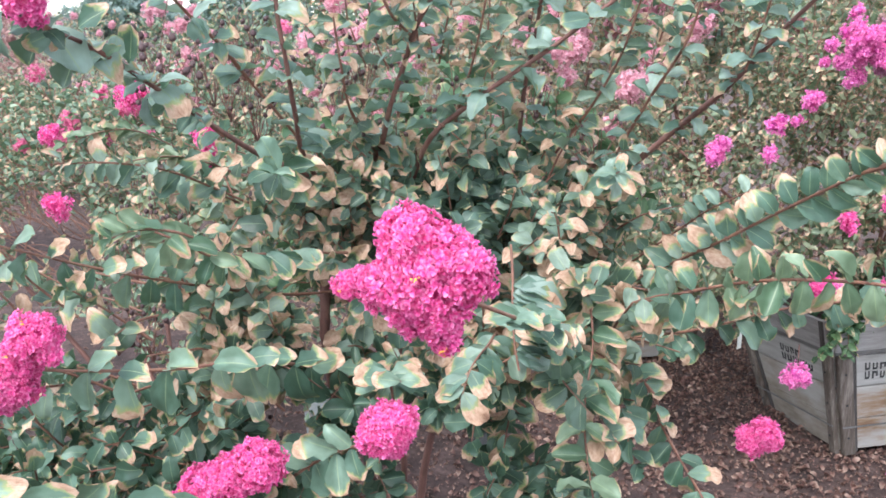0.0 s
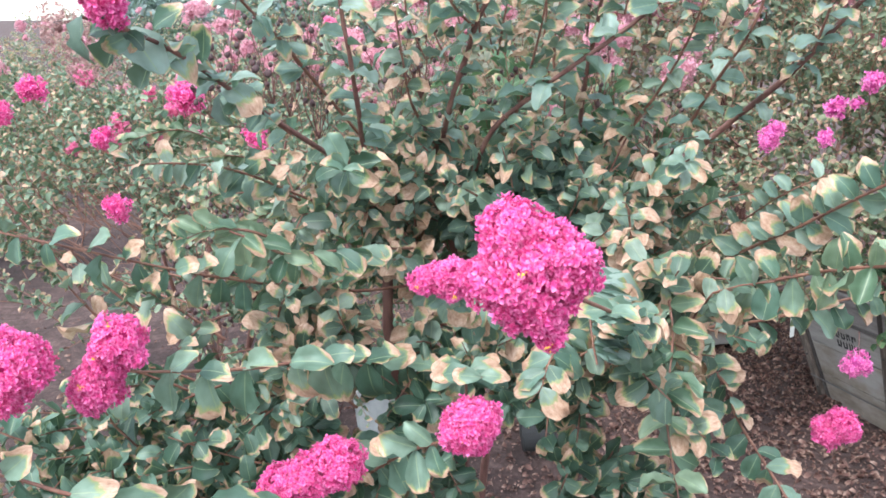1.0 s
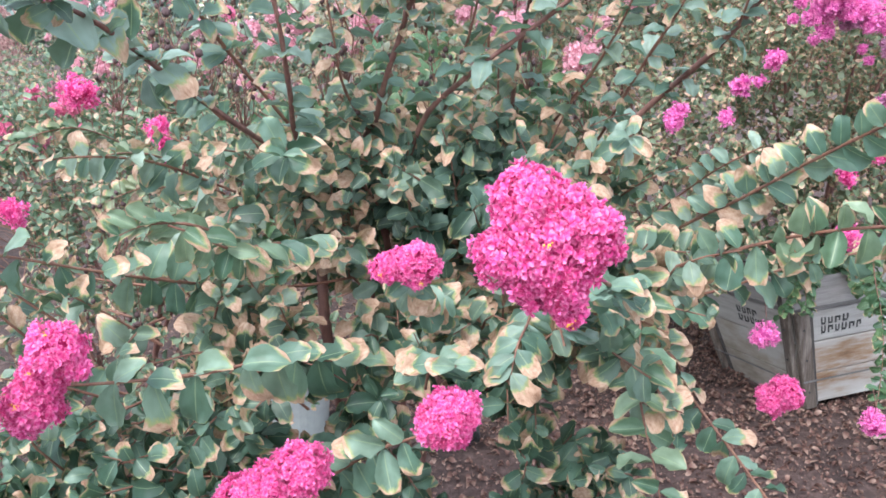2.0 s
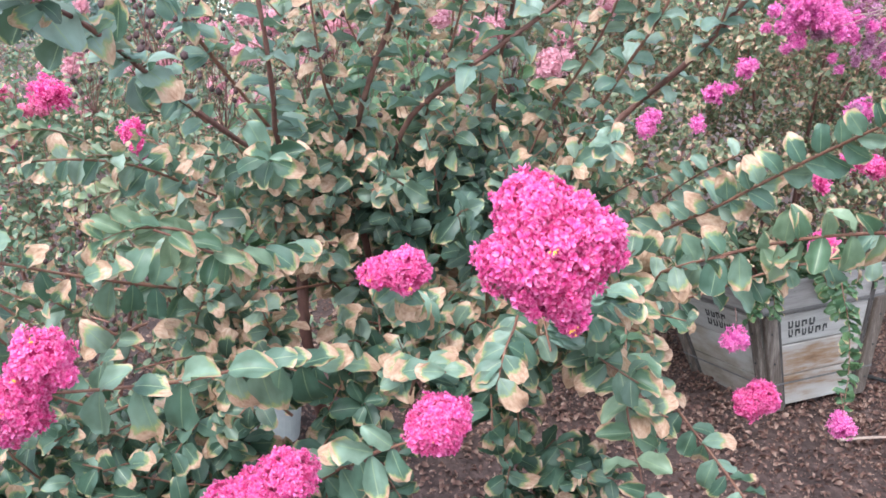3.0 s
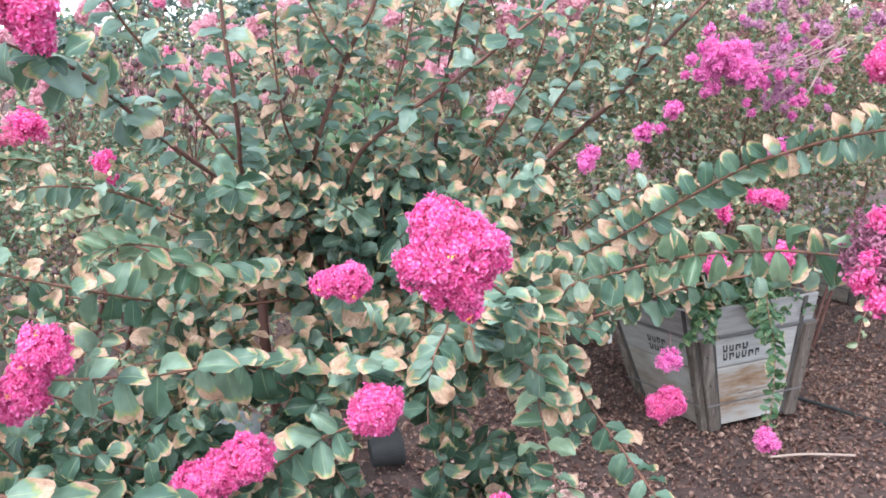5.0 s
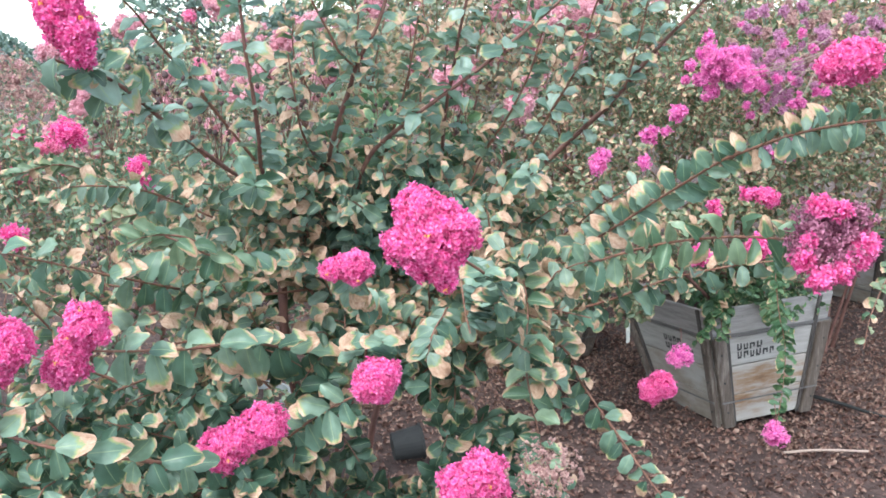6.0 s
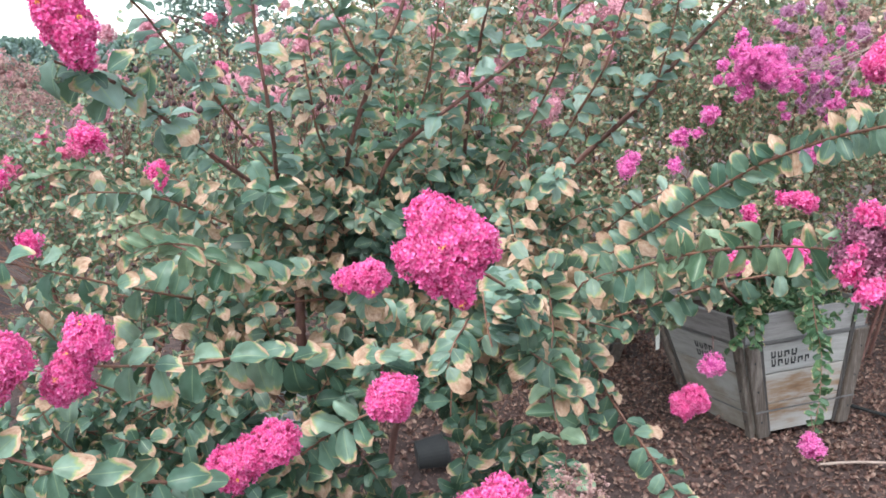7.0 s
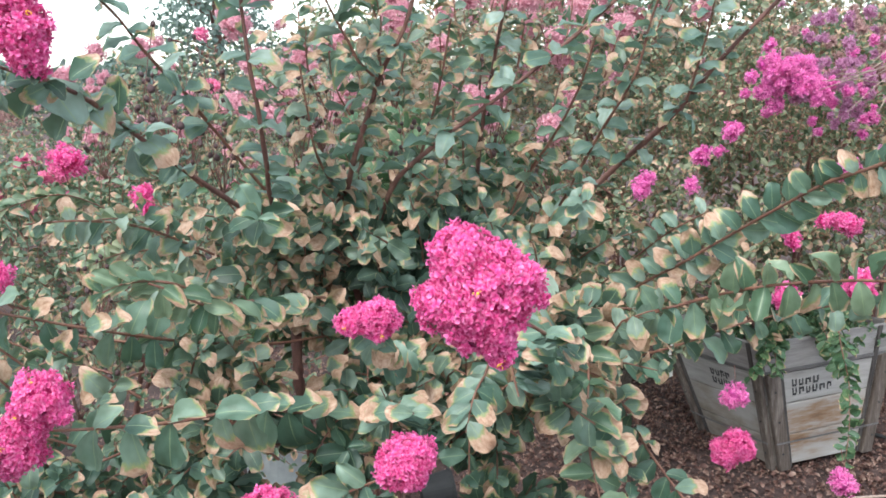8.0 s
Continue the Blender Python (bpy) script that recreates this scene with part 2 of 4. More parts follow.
def strewn(name, bases, picks, mats, material, smooth=True):
    """One mesh of many copies: bases are (verts, faces, uvs); mats an array of 4 x 4 poses."""
    vs, fs, us, off = [], [], [], 0
    mats, picks = np.asarray(mats), np.asarray(picks)
    for k, (v, f, u) in enumerate(bases):
        m = mats[picks == k]
        if not len(m):
            continue
        w = np.einsum("nij,kj->nki", m[:, :3, :3], v) + m[:, None, :3, 3]
        vs.append(w.reshape(-1, 3))
        fs.append((f[None] + (np.arange(len(m)) * len(v))[:, None, None] + off).reshape(-1, f.shape[1]))
        us.append(np.tile(u, (len(m), 1)))
        off += len(m) * len(v)
    return mesh_of(name, np.concatenate(vs), np.concatenate(fs), material, np.concatenate(us), smooth)


def grid_faces(a, b):
    i, j = np.meshgrid(np.arange(a - 1), np.arange(b - 1), indexing="ij")
    q = (i * b + j).ravel()
    return np.stack([q, q + b, q + b + 1, q + 1], 1)


def leaf_base(rng, rows=8, cols=5, ratio=0.63, fold=(0.05, 0.7), curl=(-0.35, 0.75)):
    """A leaf one unit long along x, its upper face to +z: obovate with a blunt tip, folded at the midrib, bowed, with a wavy, curled and nibbled rim."""
    u = np.array([0, 0.13, 0.32, 0.55, 0.74, 0.88, 0.965, 1.0]) if rows > 5 else np.array([0, 0.3, 0.78, 1.0])
    v = np.linspace(-1, 1, cols)
    U, V = np.meshgrid(u, v, indexing="ij")
    wide = np.interp(U, [0, 0.13, 0.32, 0.55, 0.74, 0.88, 0.965, 1.0], [0.03, 0.46, 0.85, 1.0, 0.99, 0.86, 0.64, 0.30]) * 0.5 * ratio
    wide = wide * (1 + rng.normal(0, 0.09, U.shape) * (np.abs(V) > 0.9) * (U > 0.2))
    fold, bow, curl = rng.uniform(*fold), rng.uniform(-0.05, 0.7), rng.uniform(*curl)
    wave = 0.10 * np.sin(U * rng.uniform(8, 15) + rng.uniform(0, 6)) * np.sign(V) * np.abs(V) ** 1.5 * (0.25 + 0.75 * U)
    x = U * (1 - 0.12 * bow) - 0.05 * (1 - np.abs(V)) * (U > 0.95) * rng.uniform(-0.6, 0.9)
    y = V * wide * (1 - 0.25 * abs(curl) * np.abs(V))
    z = fold * np.abs(V) * wide - bow * 0.6 * U**2 + curl * (np.abs(V) ** 2) * wide * 0.6 + wave + rng.normal(0, 0.015, U.shape) * np.abs(V)
    z = z + rng.uniform(-0.8, 0.55) * np.clip(U - 0.68, 0, 1) ** 2 * 2.4
    y = y + rng.uniform(-0.07, 0.07) * U**2
    uv = np.stack([U.ravel(), V.ravel() * 0.5 + 0.5], 1)
    return np.stack([x, y, z], -1).reshape(-1, 3), grid_faces(len(u), cols), uv


rng = np.random.default_rng(7)
LEAVES = [leaf_base(rng) for _ in range(18)]
CURLED = [leaf_base(rng, fold=(0.25, 0.8), curl=(0.1, 0.9)) for _ in range(10)]
SMALL_LEAVES = [leaf_base(rng, 4, 3) for _ in range(8)]


def petal_flower(rng, petals=5):
    """One crinkled floret, one unit across, opening to +z."""
    vs, fs, us = [], [], []
    for k in range(petals):
        a = 2 * math.pi * (k + rng.uniform(-0.3, 0.3)) / petals
        u, v = np.meshgrid(np.linspace(0, 1, 3), np.linspace(-1, 1, 3), indexing="ij")
        r = 0.06 + 0.5 * u
        w = (0.03 + 0.26 * u) * v
        z = 0.45 * u * rng.uniform(-0.2, 1.0) + rng.normal(0, 0.16, u.shape) * u
        r = r + rng.normal(0, 0.08, u.shape) * u
        w = w + rng.normal(0, 0.05, u.shape) * u
        p = np.stack([r * math.cos(a) - w * math.sin(a), r * math.sin(a) + w * math.cos(a), z], -1)
        fs.append(grid_faces(3, 3) + 9 * k)
        vs.append(p.reshape(-1, 3))
        us.append(np.stack([u.ravel(), v.ravel() * 0.5 + 0.5], 1))
    return np.concatenate(vs), np.concatenate(fs), np.concatenate(us)


FLORETS = [petal_flower(rng) for _ in range(8)]
FAR_FLORETS = []
for _ in range(5):
    v, f, u = petal_flower(rng, 5)
    keep = np.concatenate([np.array([0, 6, 8, 2]) + 9 * k for k in range(5)])
    FAR_FLORETS.append((v[keep], np.arange(20).reshape(5, 4), u[keep]))


def axes_pose(at, d, n, s):
    """A 4 x 4 pose: x along d, z near n, at the given size."""
    d = Vector(d).normalized()
    y = Vector(n).cross(d)
    if y.length < 1e-4:
        y = Vector((0.3, 0.5, 0.8)).cross(d)
    y.normalize()
    z = d.cross(y)
    m = np.eye(4)
    m[:3, 0], m[:3, 1], m[:3, 2], m[:3, 3] = np.array(d) * s, np.array(y) * s, np.array(z) * s, at
    return m


def spline(points, n):
    """Points along a smooth line through those given (Catmull-Rom)."""
    p = [Vector(q) for q in points]
    p = [p[0] * 2 - p[1]] + p + [p[-1] * 2 - p[-2]]
    out, segs = [], len(p) - 3
    for k in range(n + 1):
        f = k / n * segs
        i = min(int(f), segs - 1)
        t = f - i
        a, b, c, d = p[i : i + 4]
        out.append(0.5 * (2 * b + (c - a) * t + (2 * a - 5 * b + 4 * c - d) * t * t + (3 * b - a - 3 * c + d) * t**3))
    return out


def tube_data(pts, r0, r1, sides=7, rough=0.12, seed=0):
    """Verts and quads of a tapering stem along pts, with swollen nodes."""
    g = np.random.default_rng(seed)
    vs, n = [], len(pts)
    ref = Vector((0.13, 0.37, 0.9))
    for k, p in enumerate(pts):
        t = (pts[min(k + 1, n - 1)] - pts[max(k - 1, 0)]).normalized()
        a = t.cross(ref)
        if a.length < 0.05:
            a = t.cross(Vector((1, 0, 0)))
        a.normalize()
        b = t.cross(a)
        r = (r0 + (r1 - r0) * k / (n - 1)) * (1 + g.uniform(-rough, rough))
        for s in range(sides):
            w = 2 * math.pi * s / sides
            vs.append(p + (a * math.cos(w) + b * math.sin(w)) * r)
    fs = [(k * sides + s, k * sides + (s + 1) % sides, (k + 1) * sides + (s + 1) % sides, (k + 1) * sides + s) for k in range(n - 1) for s in range(sides)]
    return np.array([tuple(v) for v in vs]), np.array(fs)


def stem_mesh(name, lines, material):
    """One mesh out of tubes: lines of (points, r0, r1)."""
    vs, fs, off = [], [], 0
    for k, (pts, r0, r1) in enumerate(lines):
        v, f = tube_data(pts, r0, r1, 7 if r0 > 0.0023 else 4, seed=k)
        vs.append(v)
        fs.append(f + off)
        off += len(v)
    return mesh_of(name, np.concatenate(vs), np.concatenate(fs), material)


def lobes_of(shape):
    return [(Vector((x, y, z)), r) for x, y, z, r in shape]


def cluster(parent, at, shape, petal=None, size=0.0060, gap=0.0032, seed=1, stamens=4, stalk=None, far=False, label="", face=(0, -1, 0.2), ragged=0.07):
    """A panicle: crinkled florets over rounded lobes (x, y, z, radius), a few golden stamens, and a stalk."""
    g = np.random.default_rng(seed)
    lobes = lobes_of(shape)
    mats, picks, sites = [], [], []
    for c, r in lobes:
        for _ in range(max(6, int(4 * math.pi * r * r / gap**2 * 0.82))):
            d = Vector(g.normal(size=3)).normalized()
            rr = r * g.uniform(0.86 - ragged, 1.05 + ragged) * (1 + 0.34 * noise.noise((c + d * r) * 75 + Vector((seed, 0, 0))))
            p = c + d * rr
            if any((p - c2).length < r2 * 0.8 for c2, r2 in lobes if c2 is not c):
                continue
            d = (d + Vector(g.normal(size=3)) * 0.24).normalized()
            side = Vector(g.normal(size=3))
            x = (side - d * side.dot(d)).normalized()
            mats.append(axes_pose(Vector(at) + p, x, d, size * g.uniform(0.75, 1.3)))
            picks.append(int(g.integers(5 if far else 8)))
            sites.append((Vector(at) + p, d))
    ob = part("panicle", strewn("panicle", FAR_FLORETS if far else FLORETS, picks, mats, petal or PETAL), parent, label)
    core = bmesh.new()
    for c, r in lobes:
        bmesh.ops.create_icosphere(core, subdivisions=1 if far else 2, radius=r * (0.78 - 0.7 * ragged if ragged < 0.3 else 0.2), matrix=Matrix.Translation(Vector(at) + c))
    part("flower_core", (core, petal or PETAL), ob)
    front = [s for s in sites if s[1].dot(Vector(face).normalized()) > 0.75]
    if stamens and front:
        bm = bmesh.new()
        for k in g.choice(len(front), min(stamens, len(front)), replace=False):
            p, d = front[k]
            for _ in range(9):
                q = p + d * size * 0.7 + Vector(g.normal(size=3)) * size * 0.24
                bmesh.ops.create_icosphere(bm, subdivisions=1, radius=size * 0.12, matrix=Matrix.Translation(q))
        part("stamen_tuft", (bm, STAMEN), ob, "golden yellow stamens")["kind"] = "stuff"
    if stalk:
        part("flower_stalk", stem_mesh("flower_stalk", [(spline([at] + list(stalk), 8), 0.0012, 0.0016)], BARK), ob)
    return ob


def leafy(line, spacing, size, g, flat=None, lift=0.0, start=0.05, stop=1.0, open_angle=62, face=(0, -1, 0.35), loose=0.3):
    """Poses of the opposite leaves along a stem. flat: the way in which the pairs spread; without it they spread all round."""
    pts = line
    lens = np.cumsum([0] + [(pts[k + 1] - pts[k]).length for k in range(len(pts) - 1)])
    total, out, s, k = lens[-1], [], lens[-1] * start, 0
    while s < total * stop:
        i = min(int(np.searchsorted(lens, s, side="right")) - 1, len(pts) - 2)
        f = (s - lens[i]) / max(1e-6, lens[i + 1] - lens[i])
        p = pts[i].lerp(pts[i + 1], f)
        ax = (pts[i + 1] - pts[i]).normalized()
        for sgn in (1, -1):
            if g.random() < 0.06:
                continue
            w = radians(open_angle + g.uniform(-20, 20))
            if flat is not None:
                side = Vector(flat) * sgn + Vector(g.normal(size=3)) * loose
                if sgn > 0:
                    side = side * 0.55 + Vector((0, g.uniform(-1.1, 0.5), 0))
                    w *= 0.85
                    nrm = Vector((0, -0.35, 1.0)) + Vector(g.normal(size=3)) * loose * 1.3
                else:
                    nrm = Vector(face) + Vector(g.normal(size=3)) * loose
            else:
                a = k * 1.9 + (0 if sgn > 0 else math.pi) + g.uniform(-0.7, 0.7)
                side = Matrix.Rotation(a, 3, ax) @ ax.orthogonal().normalized()
                nrm = ax * 0.4 + Vector((0, -0.45, 0.7)) + Vector(g.normal(size=3)) * loose
            side = (side - ax * side.dot(ax)).normalized()
            d = ax * math.cos(w) + side * math.sin(w) + Vector((0, 0, lift - 0.12 * g.random()))
            taper = 1.0 - 0.35 * (s / total) ** 3
            out.append(axes_pose(p + Vector(g.normal(size=3)) * 0.002, d, nrm, size * taper * g.uniform(0.7, 1.15)))
        s += spacing * g.uniform(0.75, 1.25)
        k += 1
    return out


def ranks(line, spacing, upper, lower, g, start=0.05, stop=1.0, loose=1.0):
    """Poses of two ranks of leaves along a spreading limb. Each rank: heading (degrees from +x towards +z), length, tilt of the face (0 to the front, 90 up), reach to the front."""
    lens = np.cumsum([0] + [(line[k + 1] - line[k]).length for k in range(len(line) - 1)])
    total, out = lens[-1], []
    s = total * start
    while s < total * stop:
        for turn, size, tilt, front in (upper, lower):
            at = min(total * 0.999, s + spacing * g.uniform(-0.25, 0.25))
            i = min(int(np.searchsorted(lens, at, side="right")) - 1, len(line) - 2)
            p = line[i].lerp(line[i + 1], (at - lens[i]) / max(1e-6, lens[i + 1] - lens[i]))
            a, b = radians(turn + g.normal() * 11 * loose), radians(tilt + g.normal() * 14 * loose)
            d = Vector((math.cos(a), -front + g.normal() * 0.16 * loose, math.sin(a)))
            n = Vector((g.normal() * 0.22 * loose, -math.cos(b), math.sin(b)))
            out.append(axes_pose(p, d, n, size * g.uniform(0.84, 1.12) * (1.0 - 0.25 * (s / total) ** 4)))
        s += spacing * g.uniform(0.82, 1.18)
    return out


LEAF_MESHES = {}


def leaf_parts(parent, mats, g, material):
    """Single leaves, each an object, on shared meshes."""
    if material.name not in LEAF_MESHES:
        LEAF_MESHES[material.name] = [mesh_of("leaf", v, f, material, u) for v, f, u in (CURLED if material is LEAF_SCORCHED else LEAVES)]
    shapes = LEAF_MESHES[material.name]
    for m in mats:
        ob = new("leaf", shapes[int(g.integers(len(shapes)))])
        ob.parent = parent
        ob.matrix_basis = Matrix(m.tolist())


# ---- ground ----
def ground_height(x, y):
    return 0.035 * noise.noise((x * 1.1, y * 1.1, 3)) + 0.012 * noise.noise((x * 5, y * 5, 7))


def ground():
    a = np.concatenate([-np.geomspace(600, 6, 22), np.linspace(-5.6, 5.6, 90), np.geomspace(6, 600, 22)])
    b = np.concatenate([-np.geomspace(600, 3, 20), np.linspace(-2.6, 9.6, 100), np.geomspace(10, 900, 26)])
    X, Y = np.meshgrid(a, b, indexing="ij")
    Z = np.array([ground_height(x, y) if abs(x) < 12 and abs(y) < 16 else 0.0 for x, y in zip(X.ravel(), Y.ravel())])
    v = np.stack([X.ravel(), Y.ravel(), Z - 0.02], 1)
    ob = new("ground", mesh_of("ground", v, grid_faces(len(a), len(b)), SOIL))
    tagged(ob, "dark reddish-brown bare soil with dry leaves", "ground", kind="structure")
    g = np.random.default_rng(3)
    mats, picks = [], []
    for n in range(50000):
        if n < 30000:
            x, y = 1.0 + g.normal() * 1.3, 2.6 + abs(1.9 + g.normal() * 1.1)
        elif n < 44000:
            x, y = g.uniform(1.5, 4.8), g.uniform(3.4, 8.0)
        else:
            x, y = g.uniform(-6.5, 5.0), 2.0 + 9 * g.random() ** 1.2
        d = Vector((g.normal(), g.normal(), g.normal() * 0.3))
        mats.append(axes_pose((x, y, ground_height(x, y) - 0.012 + g.uniform(0, 0.012)), d, (g.normal() * 0.5, g.normal() * 0.5, 0.8), 0.008 + 0.030 * g.random() ** 1.7))
        picks.append(int(g.integers(8)))
    ob = new("leaf_litter", strewn("leaf_litter", SMALL_LEAVES, picks, mats, LITTER_LEAF))
    tagged(ob, "dry curled brown leaves scattered over the soil", "leaf litter", kind="stuff")


def lawn():
    g = np.random.default_rng(5)
    mats = [axes_pose((g.uniform(-14, -3.6), g.uniform(9.5, 18), -0.02), (g.normal() * 0.5, g.normal() * 0.5, 1), g.normal(size=3), g.uniform(0.10, 0.25)) for _ in range(5000)]
    blades = [(v * np.array([1, 0.22, 1]), f, u) for v, f, u in SMALL_LEAVES]
    ob = new("grass", strewn("grass", blades, g.integers(8, size=len(mats)), mats, LEAF_GREEN))
    tagged(ob, "rough green grass beyond the rows", "grass", kind="stuff")


LITTER_LEAF = petal_material("litter_leaf", (0.05, 0.025, 0.023), (0.18, 0.098, 0.083), (0.47, 0.33, 0.27))
ground()
lawn()


# ---- wooden boxes ----
def slab(p, q, r, s, thick, inward):
    """A board with the outer face p q r s, bevelled."""
    bm = bmesh.new()
    out = [bm.verts.new(v) for v in (p, q, r, s)]
    back = [bm.verts.new(Vector(v) + Vector(inward) * thick) for v in (p, q, r, s)]
    bm.faces.new(out)
    bm.faces.new(back[::-1])
    for k in range(4):
        bm.faces.new((out[k], back[k], back[(k + 1) % 4], out[(k + 1) % 4]))
    bmesh.ops.recalc_face_normals(bm, faces=bm.faces)
    bmesh.ops.bevel(bm, geom=list(bm.edges), offset=min(0.004, thick * 0.3), segments=1, affect="EDGES")
    return bm


def nursery_box(x, y, yaw, top, foot, high, label, marks=True, seed=0, lean=(0, 0, 0), skew=(0, 0)):
    """A tapered planting box: boards on each side, corner battens, iron straps, stencilled marks, soil inside. skew: how far the rim is pushed over."""
    g = np.random.default_rng(seed)
    box = thing("planting_box", label, "planter box", "planting boxes", (x, y, 0))
    box.rotation_euler = (pose(0, 0, 0, *lean) @ pose(0, 0, 0, 0, 0, yaw)).to_euler()
    box.location.z = -0.008
    levels = [0.0, 0.25, 0.50, 0.745, 1.0]

    def half(f):
        return foot + (top - foot) * f

    for k in range(4):
        turn = Matrix.Rotation(k * math.pi / 2, 4, "Z")

        def at(f, s, out=0.0):
            return turn @ Vector((s * half(f), -half(f) - out, high * f)) + Vector((skew[0] * f, skew[1] * f, 0))

        inward = turn @ Vector((0, 1, 0))
        for n in range(4):
            a, b = levels[n] + 0.003, levels[n + 1] - 0.003
            j = g.uniform(-0.003, 0.003) + (0.006 if n == 3 else 0)
            m = WOOD if n == 3 else ((WOOD_STAIN if k == 0 else WOOD_STREAK) if n in (0, 1) else WOOD_PALE)
            t0, t1 = g.uniform(-0.003, 0.003, 2)
            part("board", (slab(at(a + t0, -0.975, j), at(a + t1, 0.975, j), at(b + t1, 0.975, j), at(b + t0, -0.975, j), 0.022, inward), m), box)
        for s in (-1, 1):
            # broad corner batten, and behind it the post's inner edge, darkened to stand for shade
            lo, hi = s * 1.0, s * (0.80 if k == 0 else 0.87)
            part("corner_batten", (slab(at(-0.02, lo, 0.026), at(-0.02, hi - s * 0.03, 0.026), at(0.76, hi, 0.026), at(0.76, lo, 0.026), 0.025, inward), POST), box)
            part("post_edge", (slab(at(-0.01, hi - s * 0.04, 0.010), at(-0.01, hi - s * 0.11, 0.010), at(0.99, hi - s * 0.08, 0.010), at(0.99, hi - s * 0.01, 0.010), 0.010, inward), POST_SHADE), box, "post edge darkened to stand for shade")
            for f in (0.12, 0.38, 0.62):
                p = at(f, s * 0.91, 0.027)
                bm = bmesh.new()
                bmesh.ops.create_cone(bm, cap_ends=True, segments=8, radius1=0.005, radius2=0.004, depth=0.004, matrix=Matrix.Translation(p) @ (turn @ Matrix.Rotation(math.pi / 2, 4, "X")))
                part("nail", (bm, INK), box)
        if k in (0, 3) and marks:
            for row, f in enumerate((0.625, 0.555)):
                c = -0.58 if k == 0 else -0.12
                for n in range(4 + 2 * row):
                    w, h = g.uniform(0.045, 0.062), 0.055 * g.uniform(0.85, 1.1)
                    # a worn stencilled shape: uprights and a short cross bar
                    for u0, u1, v0, v1 in ((0, 0.28, 0, 1), (0.66, 0.94, g.uniform(0, 0.5), 1), (0.2, 0.8, *((0.0, 0.28) if g.random() < 0.5 else (0.7, 1.0)))):
                        part("stencil_mark", (slab(at(f + h * v0, c + w * u0 * 1.6, 0.0035), at(f + h * v0, c + w * u1 * 1.6, 0.0035), at(f + h * v1, c + w * u1 * 1.6, 0.0035), at(f + h * v1, c + w * u0 * 1.6, 0.0035), 0.002, inward), INK), box)
                    c += w * 1.6 + 0.03
        for f, out in ((0.752, 0.008), (0.20, 0.028)):
            part("iron_band", (slab(at(f, -1.0, out), at(f, 1.0, out), at(f + (0.028 if f > 0.5 else 0.014), 1.0, out), at(f + (0.028 if f > 0.5 else 0.014), -1.0, out), 0.003, inward), STRAP), box, "thin dark iron strap")
    bm = bmesh.new()
    r = half(0.88) - 0.04
    bmesh.ops.create_grid(bm, x_segments=14, y_segments=14, size=r, matrix=Matrix.Translation((skew[0] * 0.88, skew[1] * 0.88, high * 0.88)))
    for v in bm.verts:
        v.co.z += 0.02 * noise.noise(v.co * 14)
    part("soil", (bm, SOIL), box, "dark potting soil")
    return box


nursery_box(1.459, 4.172, 21.3, 0.366, 0.250, 0.565, "weathered grey wooden planting box with rusty stains and black stencil marks", seed=1, lean=(-4.4, -3.5, 0), skew=(0.007, 0.067))
nursery_box(0.52, 5.05, 24, 0.37, 0.262, 0.55, "grey weathered wooden planting box half hidden behind foliage", False, 2)
nursery_box(3.1, 6.2, 30, 0.37, 0.262, 0.55, "grey weathered wooden planting box far down the row", False, 3)


bm = slab((-0.012, 0, 0.0), (0.012, 0, 0.0), (0.014, -0.012, -0.17), (-0.004, -0.012, -0.18), 0.002, (0, 1, 0))
tag = new("plant_tag", bpy.data.meshes.new("plant_tag"))
bm.to_mesh(tag.data)
bm.free()
tag.data.materials.append(WHITE)
tag.location = (0.975, 4.40, 0.405)
tagged(tag, "white plastic tag hanging at a box corner", "tag")


# ---- shrubs ----
def foliage_mass(g, volumes, twigs, leaves_each, size, reach=(0.12, 0.3), hub=None, spread=0.7):
    """Twigs through rounded volumes (x, y, z, rx, ry, rz) and the poses of their leaves."""
    lines, mats = [], []
    weights = np.array([v[3] * v[4] * v[5] for v in volumes]) ** 0.8
    weights = weights / weights.sum()
    for _ in range(twigs):
        v = volumes[int(g.choice(len(volumes), p=weights))]
        d = Vector(g.normal(size=3)).normalized()
        r = g.random() ** 0.45
        o = Vector((d.x * v[3], d.y * v[4], d.z * v[5])) * r
        p = Vector(v[:3]) + o
        root = Vector(hub) if hub else Vector((v[0], v[1], v[2] - v[5] * 1.2))
        out = (p - root).normalized() + Vector(g.normal(size=3)) * spread * 0.6 + Vector((0, 0, 0.25))
        out.normalize()
        length = g.uniform(*reach)
        q = p + out * length
        line = spline([p, p.lerp(q, 0.5) + Vector(g.normal(size=3)) * length * 0.06, q - Vector((0, 0, length * g.uniform(0, 0.25)))], 4)
        lines.append((line, 0.0022, 0.0010))
        mats += leafy(line, length / max(2, leaves_each / 2), size, g, None, open_angle=60, loose=0.65)
    return lines, mats


